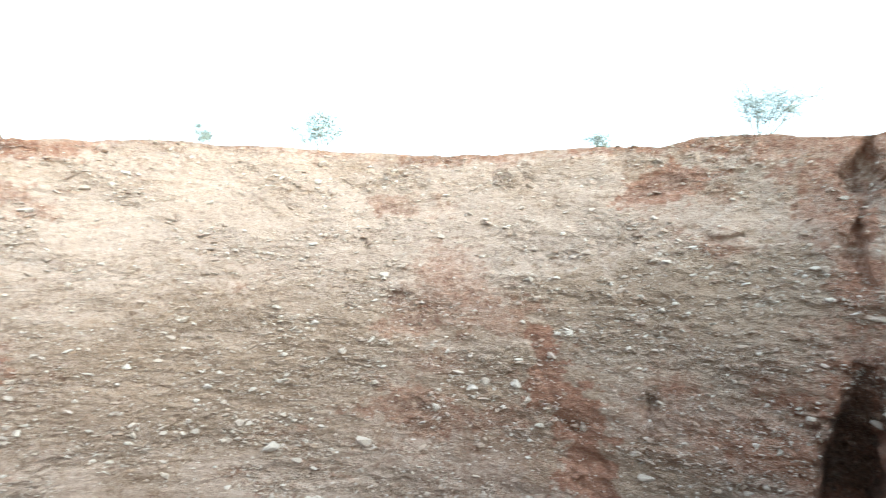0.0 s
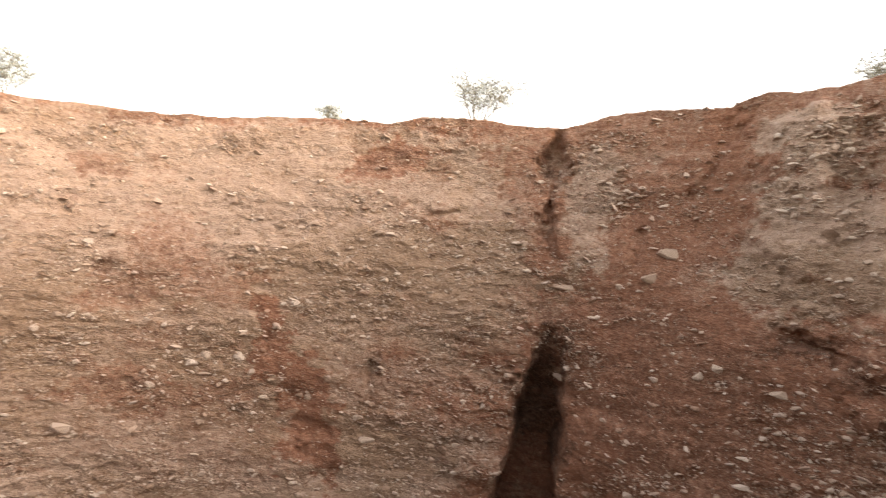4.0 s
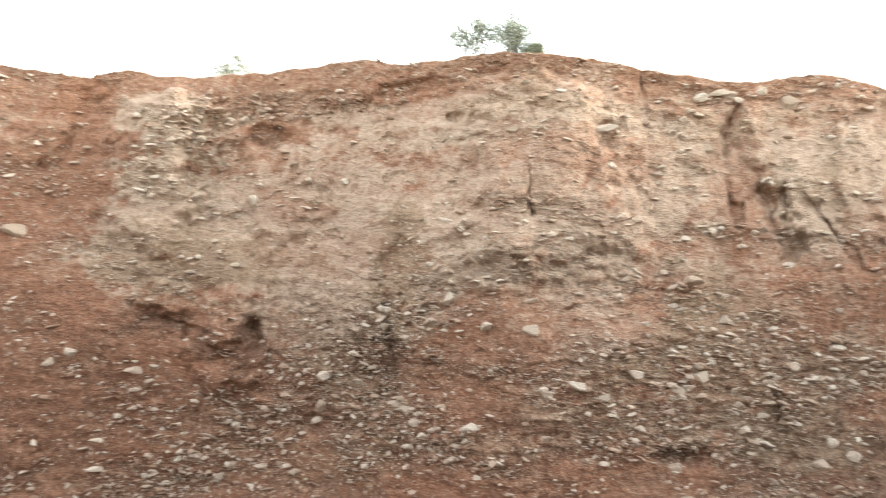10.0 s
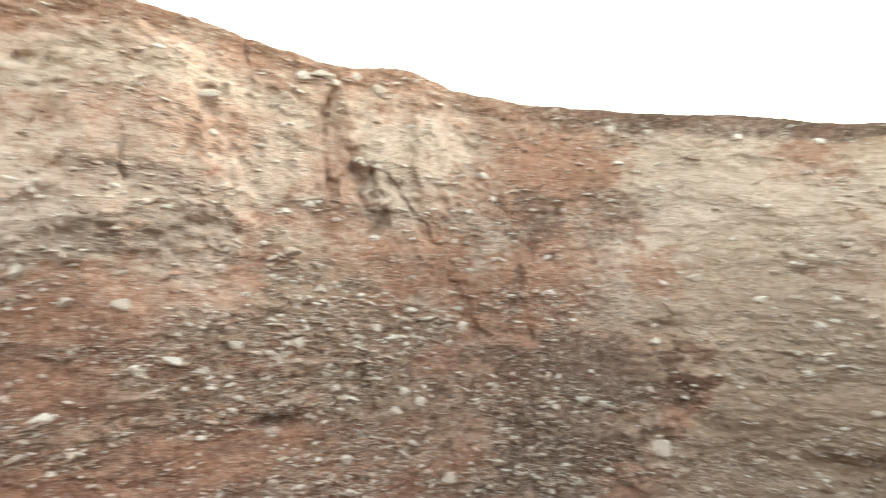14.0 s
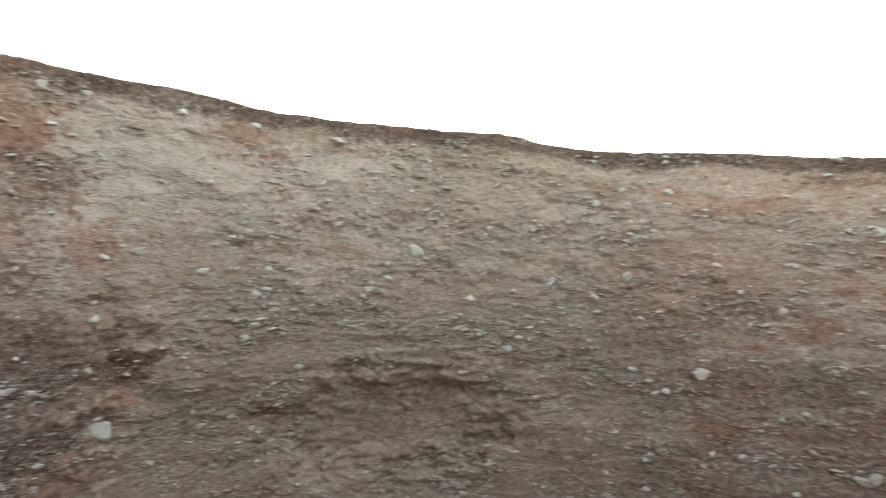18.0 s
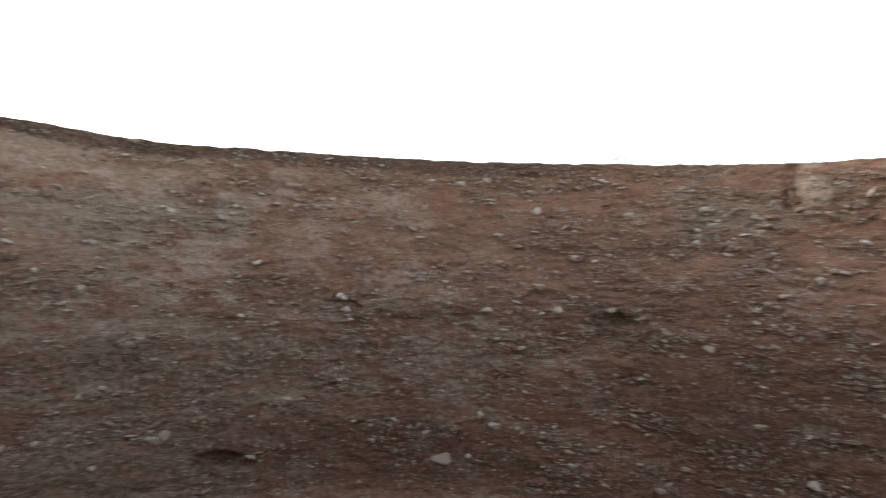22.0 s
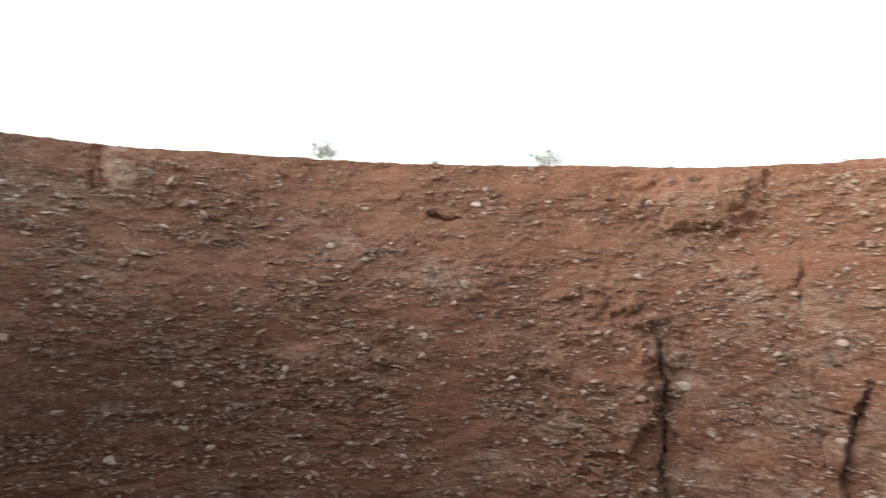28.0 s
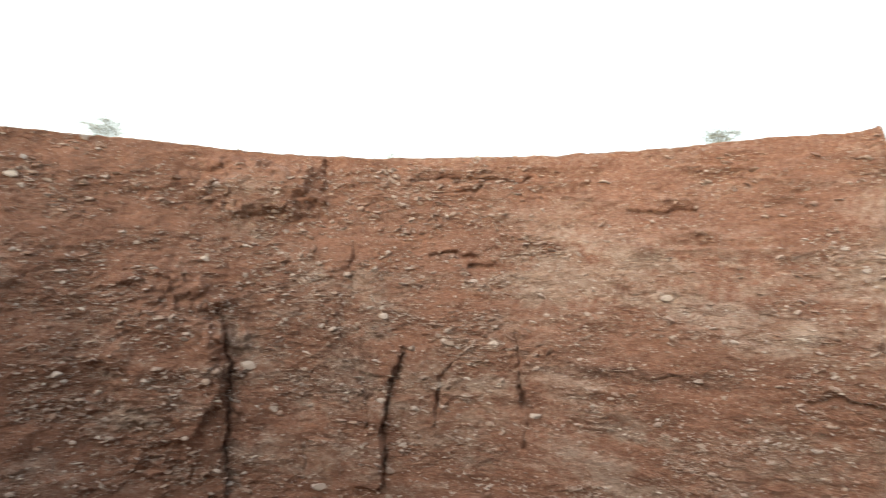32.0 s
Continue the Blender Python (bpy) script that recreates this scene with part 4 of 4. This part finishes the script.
# ---- stones ----
def rock_shapes(count, detail, seed):
    """Blunt angular rock shapes of radius about 1."""
    rng = random.Random(seed)
    shapes = []
    for k in range(count):
        bm = bmesh.new()
        bmesh.ops.create_icosphere(bm, subdivisions=detail, radius=1.0)
        cuts = [(Vector((rng.gauss(0, 1), rng.gauss(0, 1), rng.gauss(0, 1))).normalized(), rng.uniform(0.3, 0.72)) for _ in range(9)]
        for v in bm.verts:
            for way, at in cuts:
                over = v.co.dot(way) - at
                if over > 0:
                    v.co -= way * over
            v.co *= rng.uniform(0.97, 1.03) * 1.25
        shapes.append((np.array([v.co[:] for v in bm.verts]), np.array([[v.index for v in f.verts] for f in bm.faces])))
        bm.free()
    return shapes


def on_wall(wall, a, z):
    """Places on a wall's face for bearings and heights, with the outward radius."""
    _, a0, a1, vx, vy, vz = WALLS[wall]
    columns = vx.shape[1]
    c = np.clip(np.mod(np.asarray(a) - a0, 360.0) / (a1 - a0) * (columns - 1), 0, columns - 1).round().astype(int)
    zs = vz[:, c]
    k = np.clip((zs < np.asarray(z)[None]).sum(0), 0, vx.shape[0] - 1)
    return vx[k, c], vy[k, c], vz[k, c]


COBBLES = {}  # bearing, height, width, height of the stone
COBBLES["wall_north"] = []
COBBLES["wall_north"] += [(33.1, -0.37, 0.43, 0.11), (354, -3.78, 0.46, 0.24), (346.7, -3.96, 0.49, 0.27), (17, -3.87, 0.42, 0.22), (3.9, -2.24, 0.33, 0.21), (6.5, -2.22, 0.25, 0.23), (12, -3.01, 0.22, 0.17), (344.1, -3.46, 0.35, 0.19), (7.5, -2.54, 0.28, 0.18), (3, -2.39, 0.31, 0.18), (32.6, -2.16, 0.24, 0.16)]
COBBLES["wall_east"] = []
COBBLES["wall_east"] += [(41, 0.33, 0.38, 0.21), (39.4, -0.1, 0.41, 0.19), (43.5, -1.58, 0.24, 0.18), (44.7, -1.42, 0.21, 0.18), (37.1, -0.29, 0.17, 0.13), (49.2, -1.68, 0.31, 0.13), (46.6, -3.15, 0.35, 0.09), (63.5, -1.53, 0.32, 0.15), (61.6, 1.18, 0.22, 0.12), (63.5, -2, 0.2, 0.2), (70.4, -1.88, 0.17, 0.12), (38.5, -3.85, 0.27, 0.2), (75.7, -1.99, 0.31, 0.15), (73.2, 0.66, 0.25, 0.09), (57.3, 0.85, 0.2, 0.2), (66, -1.2, 0.2, 0.13), (85.5, 1.98, 0.45, 0.11), (64.6, 1.18, 0.2, 0.12), (95.2, 0.76, 0.19, 0.15), (93.2, -0.04, 0.34, 0.16), (92.1, -1.46, 0.23, 0.14), (88.9, -1.25, 0.26, 0.13), (102.9, -0.84, 0.3, 0.11), (106.3, -0.57, 0.32, 0.12)]
COBBLES["wall_east"] += [(99.3, 2.57, 0.32, 0.2), (94.5, 2.66, 0.38, 0.12), (97.5, 2.7, 0.18, 0.14), (99.7, 0.22, 0.29, 0.12), (73.6, -0.38, 0.24, 0.19), (72.2, -0.7, 0.21, 0.12), (80.5, -0.73, 0.22, 0.16), (93.8, -1.27, 0.22, 0.19), (70.8, -2.33, 0.23, 0.12), (82, -2.08, 0.16, 0.1), (102.7, -2.13, 0.21, 0.14), (47, -2.73, 0.28, 0.09), (93, 2.56, 0.25, 0.14), (95.9, 2.57, 0.23, 0.12), (90.2, 1.39, 0.28, 0.11), (76.9, -0.71, 0.2, 0.12), (84.4, -1.39, 0.25, 0.11), (81.9, -1.51, 0.21, 0.13), (98.2, -1.03, 0.18, 0.14), (107.9, -0.19, 0.21, 0.14), (68.2, -0.6, 0.25, 0.11), (102.1, -2.39, 0.3, 0.14), (104, -2.31, 0.24, 0.15), (114.6, -2.05, 0.15, 0.17)]
COBBLES["wall_east"] += [(115.6, -2.05, 0.19, 0.15), (111, -3.55, 0.31, 0.14), (106.7, -3.68, 0.36, 0.22), (98.3, -3.02, 0.22, 0.18), (109.4, 1.07, 0.14, 0.14), (80.4, -0.36, 0.22, 0.08), (110.8, -3, 0.22, 0.22), (99.7, 1.33, 0.18, 0.11), (118.7, 2.58, 0.22, 0.16)]
COBBLES["wall_south"] = []
COBBLES["wall_south"] += [(123.8, -3.32, 0.44, 0.39), (125.7, -0.18, 0.38, 0.18), (123, -1.34, 0.23, 0.16), (130.5, -0.49, 0.3, 0.17), (147.2, 0.03, 0.46, 0.34), (140.6, 2.49, 0.31, 0.15), (164.8, -0.27, 0.29, 0.26), (170.8, -2.61, 0.6, 0.35), (164.2, 1.84, 0.35, 0.15), (134.7, -1.57, 0.32, 0.12), (134.1, 2.55, 0.22, 0.12), (181.8, -4.87, 0.57, 0.25), (167.7, 1.9, 0.36, 0.21), (151.9, -2.69, 0.29, 0.13), (176.2, -0.96, 0.3, 0.21), (213.8, -1.19, 0.32, 0.25), (211.7, 1.55, 0.29, 0.23), (182.6, -4.8, 0.48, 0.32), (191.8, 1.36, 0.29, 0.23), (207.8, -4.33, 0.23, 0.26), (204.7, -5.69, 0.6, 0.4), (208.9, -4.58, 0.42, 0.23), (208, -1.24, 0.41, 0.19), (212.3, -0.52, 0.38, 0.22)]
COBBLES["wall_south"] += [(138.2, -2.52, 0.27, 0.12)]
COBBLES["wall_west"] = []
COBBLES["wall_west"] += [(225.7, -1.98, 0.31, 0.22), (218, -1.12, 0.35, 0.16), (220.2, 1.07, 0.26, 0.16), (225.6, 1.3, 0.42, 0.13), (248.4, -0.28, 0.34, 0.15), (233.1, -5.22, 0.32, 0.32), (256.7, -1.67, 0.27, 0.21), (233.1, -0.09, 0.35, 0.22), (256.8, -2.23, 0.39, 0.21), (264.4, -2.68, 0.3, 0.18), (237.6, -3.18, 0.28, 0.19), (239.5, -0.68, 0.22, 0.19), (244.6, 1.25, 0.25, 0.16), (229.4, -3.87, 0.38, 0.23), (260, -0.26, 0.27, 0.21), (245.5, -2.94, 0.21, 0.18), (277.7, -2.49, 0.45, 0.24), (277.3, -0.27, 0.21, 0.15), (255.8, -1.53, 0.3, 0.18), (276.1, -0.98, 0.21, 0.15), (280, -3.62, 0.21, 0.18), (280.3, 0.93, 0.18, 0.15), (291, -1.88, 0.26, 0.17), (301.4, -3.35, 0.33, 0.19)]
COBBLES["wall_west"] += [(288.6, -3.28, 0.29, 0.15), (261.4, 1.65, 0.18, 0.15), (311.4, -0.33, 0.33, 0.16), (305.3, -0.81, 0.27, 0.11), (276.9, -5.7, 0.34, 0.18), (267.1, -3.19, 0.21, 0.15), (294.1, -1.7, 0.33, 0.14), (283.8, -5.67, 0.52, 0.24), (261.1, 0.18, 0.21, 0.15), (269, -2.86, 0.21, 0.15), (289.5, -5.14, 0.29, 0.18), (297.8, -1.65, 0.25, 0.14)]
COBBLE_SHAPES = []
for verts, faces in rock_shapes(10, 2, 3):
    me = mesh_from("stone", verts, faces, False)
    me.materials.append(STONE)
    COBBLE_SHAPES.append(me)
ROUNDED = rock_shapes(10, 1, 8)
SHARDS = []
shard_rng = random.Random(21)
box_faces = np.array([(0, 2, 3), (0, 3, 1), (4, 5, 7), (4, 7, 6), (0, 1, 5), (0, 5, 4), (2, 6, 7), (2, 7, 3), (0, 4, 6), (0, 6, 2), (1, 3, 7), (1, 7, 5)])
for _ in range(12):
    box = [[s * shard_rng.uniform(0.35, 1.0) for s in (sx, sy, sz)] for sx in (-1, 1) for sy in (-1, 1) for sz in (-1, 1)]
    SHARDS.append((np.array(box), box_faces))

rng = np.random.default_rng(5)


def stones_at(a, z, d):
    """Stoniness at bearings and heights on the wall."""
    b = np.radians(a)
    none = np.zeros_like(z)
    return stoniness(a, z, d * np.sin(b), d * np.cos(b), *[patches(spots, a, z, d, none) for spots in (GREY_GRIT, RED_CLAY + DARK_EARTH_AND_SHADE, BUFF_SAND)])


def strewn(a0, span, count, power):
    """Bearings, heights and distances of stones, thick where the wall is stony."""
    a = a0 + span * rng.random(count)
    d = reach(a)
    top_at = np.degrees(np.arctan(rim(a) / d))
    z = d * np.tan(np.radians(-20.5 + (top_at + 20.5) * rng.random(count)))
    d = wall_out(a, z)
    stony = stones_at(a, z, d)
    bunch = rough_field(d * np.sin(np.radians(a)) * 1.6 + 7, d * np.cos(np.radians(a)) * 1.6, z * 3.0, 4, 0.65)
    chance = (0.16 + 0.84 * stony) ** power * np.clip(0.6 + 0.9 * bunch, 0.08, 1.0)
    keep = rng.random(count) < chance * (0.3 + 0.7 * smooth(0.05, 0.5, rim(a) - z))
    keep &= carve(a, z, d, np.zeros_like(z)) < 0.25
    return a[keep], z[keep], d[keep]


def gravel_mesh(name, a, z, size, shapes, proud):
    """Many stones set into a wall's face, as one mesh."""
    count = len(a)
    px, py, pz = on_wall(name, a, z)
    weights = np.stack(beds_of(a, pz, px, py), -1)
    b = np.radians(a)
    all_v, all_f, all_w, base = [], [], [], 0
    pick = rng.integers(0, len(shapes), count)
    for k, (verts, faces) in enumerate(shapes):
        sel = np.nonzero(pick == k)[0]
        n = len(sel)
        s = size[sel][:, None] * np.stack([rng.uniform(0.8, 1.45, n), rng.uniform(0.7, 1.1, n), rng.uniform(0.28, 0.68, n)], -1)
        yaw, tip = b[sel] + rng.normal(0, 0.5, n), rng.normal(0, 0.3, n)
        p = verts[None] * s[:, None, :]
        ct, st = np.cos(tip)[:, None], np.sin(tip)[:, None]
        p = np.stack([p[..., 0] * ct - p[..., 2] * st, p[..., 1], p[..., 0] * st + p[..., 2] * ct], -1)
        cy, sy = np.cos(yaw)[:, None], np.sin(yaw)[:, None]
        p = np.stack([p[..., 0] * cy + p[..., 1] * sy, -p[..., 0] * sy + p[..., 1] * cy, p[..., 2]], -1)
        inward = proud * size[sel]
        p += np.stack([px[sel] - inward * np.sin(b[sel]), py[sel] - inward * np.cos(b[sel]), EYE + pz[sel]], -1)[:, None, :]
        all_v.append(p.reshape(-1, 3))
        all_f.append((faces[None] + base + len(verts) * np.arange(n)[:, None, None]).reshape(-1, 3))
        all_w.append(np.repeat(weights[sel], len(verts), 0))
        base += n * len(verts)
    me = mesh_from("gravel", np.concatenate(all_v), np.concatenate(all_f), False)
    set_beds(me, *np.concatenate(all_w).T)
    me.materials.append(GRAVEL)
    ob = new("gravel", me)
    ob.parent = WALLS[name][0]
    return tagged(ob, "angular buff and grey gravel set in the wall", kind="stuff")


for name, (wall, a0, a1, vx, vy, vz) in WALLS.items():
    span = a1 - a0
    # larger cobbles, each by itself
    cobbles = list(COBBLES[name])
    ca, cz, cd = strewn(a0, span, 6000, 1.6)
    for a, z, d in list(zip(ca, cz, cd))[:290 - len(cobbles)]:
        w = d * (0.0062 + 0.011 * rng.random() ** 3) * (1.45 if name == "wall_east" else 0.95)
        cobbles.append((a, z, w, w * rng.uniform(0.4, 0.75)))
    px, py, pz = on_wall(name, [c[0] for c in cobbles], [c[1] for c in cobbles])
    for k, (a, z, w, hgt) in enumerate(cobbles):
        ob = new("stone", COBBLE_SHAPES[k % len(COBBLE_SHAPES)])
        ob.parent = wall
        out = radians(a)
        inward = 0.12 * w
        deep = min(w, hgt) * rng.uniform(0.8, 1.1)
        ob.matrix_world = (Matrix.Translation((px[k] - inward * math.sin(out), py[k] - inward * math.cos(out), EYE + pz[k])) @ pose(0, 0, 0, 0, 0, -a)
                           @ pose(0, 0, 0, rng.uniform(-12, 12), rng.uniform(-14, 14), 0) @ Matrix.Diagonal((w * 0.46, deep * 0.5, hgt * 0.46, 1)))
    # fist-sized stones and gravel, past counting
    a, z, d = strewn(a0, span, int((330 if name == "wall_east" else 130) * span), 1.2)
    gravel_mesh(name, a, z, d * (0.0023 if name == "wall_east" else 0.002) * np.minimum(rng.random(len(a)) ** -0.42, 3.0), ROUNDED, 0.3)
    a, z, d = strewn(a0, span, int((1000 if name in ("wall_east", "wall_west") else 760) * span), 0.9)
    gravel_mesh(name, a, z, d * 0.0009 * np.minimum(rng.random(len(a)) ** -0.38, 2.8), SHARDS, 0.25)

# ---- shrubs on the rim ----
def tube(bm, p, q, r0, r1, sides=5):
    way = (q - p).normalized()
    side = way.orthogonal().normalized()
    up = way.cross(side)
    loops = []
    for c, r in ((p, r0), (q, r1)):
        loops.append([bm.verts.new(c + r * (math.cos(2 * math.pi * k / sides) * side + math.sin(2 * math.pi * k / sides) * up)) for k in range(sides)])
    for k in range(sides):
        bm.faces.new((loops[0][k], loops[0][(k + 1) % sides], loops[1][(k + 1) % sides], loops[1][k]))


def leaf(bm, at, way, long, wide, rng):
    side = way.orthogonal().normalized()
    side = Matrix.Rotation(rng.uniform(0, 6.28), 3, way) @ side
    sag = way.cross(side) * long * 0.15
    v = [bm.verts.new(at), bm.verts.new(at + way * long * 0.5 + side * wide - sag), bm.verts.new(at + way * long), bm.verts.new(at + way * long * 0.5 - side * wide - sag)]
    bm.faces.new((v[0], v[1], v[2]))
    bm.faces.new((v[0], v[2], v[3]))


def part(name, bm, mat, parent, label=""):
    me = bpy.data.meshes.new(name)
    bm.to_mesh(me)
    bm.free()
    me.materials.append(mat)
    ob = new(name, me)
    ob.parent = parent
    return tagged(ob, label)


def shrub(a, width, height, kind, seed):
    rng = random.Random(seed)
    b = radians(a)
    r = float(reach(a)) + 0.45
    root = new("shrub")
    root.matrix_world = Matrix.Translation((r * math.sin(b), r * math.cos(b), EYE + float(rim(a)) - 0.12)) @ pose(0, 0, 0, 0, 0, -a)
    crown = bmesh.new()
    height += 0.22
    stems = {"leafy": 6, "airy": 7, "thin": 8}[kind]
    twigs = {"leafy": 15, "airy": 26 if width > 1.4 else 12, "thin": 4}[kind]
    leaves = {"leafy": 34, "airy": 30 if width > 1.4 else 20, "thin": 8}[kind]
    foot = rng.uniform(-0.12, 0.12) * width
    for k in range(stems):
        lean = (k + rng.uniform(0.15, 0.85)) / stems * 2 - 1
        stem_mesh = bmesh.new()
        thick = 0.005 + 0.008 * height
        base = Vector((foot + lean * 0.05 * width, rng.uniform(-0.04, 0.04), -0.05))
        head = Vector((lean * width * 0.42, rng.uniform(-0.3, 0.3) * width * 0.6, height * rng.uniform(0.62, 0.85) * (1 - 0.3 * lean * lean)))
        way, prev = [base], base
        for s in range(1, 6):
            f = s / 5
            q = base.lerp(head, f) + Vector((rng.gauss(0, 0.025), rng.gauss(0, 0.025), 0.1 * math.sin(f * 3.1))) * height
            tube(stem_mesh, prev, q, thick * (1.1 - f + 0.2), thick * (1.1 - f))
            way.append(q)
            prev = q
        for _ in range(twigs):
            start = way[rng.randint(2, 5)]
            out = Vector((rng.gauss(0.35 * lean, 0.7), rng.gauss(0, 0.6), rng.uniform(-0.25, 1.0))).normalized()
            end = start + out * rng.uniform(0.12, 0.3) * (0.5 * height + 0.3 * width)
            end.z = min(end.z, height * rng.uniform(0.92, 1.02))
            end.x = max(-0.55 * width, min(0.55 * width, end.x))
            bend = start.lerp(end, 0.5) + Vector((rng.gauss(0, 0.03), rng.gauss(0, 0.03), 0.03)) * height
            tube(stem_mesh, start, bend, thick * 0.4, 0.0035, 4)
            tube(stem_mesh, bend, end, 0.0035, 0.002, 4)
            spread = 0.03 + 0.03 * height
            for _ in range(leaves):
                at = bend.lerp(end, rng.random() ** 0.6 * 1.1) + Vector((rng.gauss(0, spread), rng.gauss(0, spread), rng.gauss(0, 0.7 * spread)))
                d = Vector((rng.gauss(0, 1), rng.gauss(0, 1), rng.gauss(0.3, 0.8))).normalized()
                leaf(crown, at, d, rng.uniform(0.022, 0.045), rng.uniform(0.005, 0.01), rng)
        part("stem", stem_mesh, BARK, root)
    part("crown", crown, LEAF if kind == "leafy" else DRY, root, "sparse dry leaves" if kind == "thin" else "small dusty green leaves")
    what = {"leafy": "leafy dusty green shrub on the pit's rim", "airy": "open dusty desert shrub on the pit's rim", "thin": "low dry twiggy tuft on the pit's rim"}[kind]
    tagged(root, what, "shrub", "shrubs on the rim")


SHRUBS = [
    (340.3, 0.62, 0.5, 'airy'),
    (349.3, 1.45, 1.0, 'airy'),
    (12.6, 0.67, 0.4, 'airy'),
    (25.6, 1.71, 1.25, 'airy'),
    (55.2, 0.85, 0.34, 'airy'),
    (75.0, 0.91, 0.76, 'leafy'),
    (78.1, 0.48, 0.72, 'leafy'),
    (80.0, 0.29, 0.21, 'leafy'),
    (97.4, 0.68, 0.21, 'thin'),
    (154.2, 0.32, 0.16, 'thin'),
    (218.9, 1.39, 0.38, 'thin'),
    (203.3, 1.39, 0.17, 'thin'),
    (247.8, 0.9, 0.55, 'airy'),
    (257.1, 0.29, 0.16, 'thin'),
    (266.4, 1.13, 0.45, 'airy'),
    (289.0, 0.62, 0.12, 'thin'),
    (315.0, 1.01, 0.34, 'airy'),
]
for k, (a, width, height, kind) in enumerate(SHRUBS):
    shrub(a, width, height, kind, 40 + k)
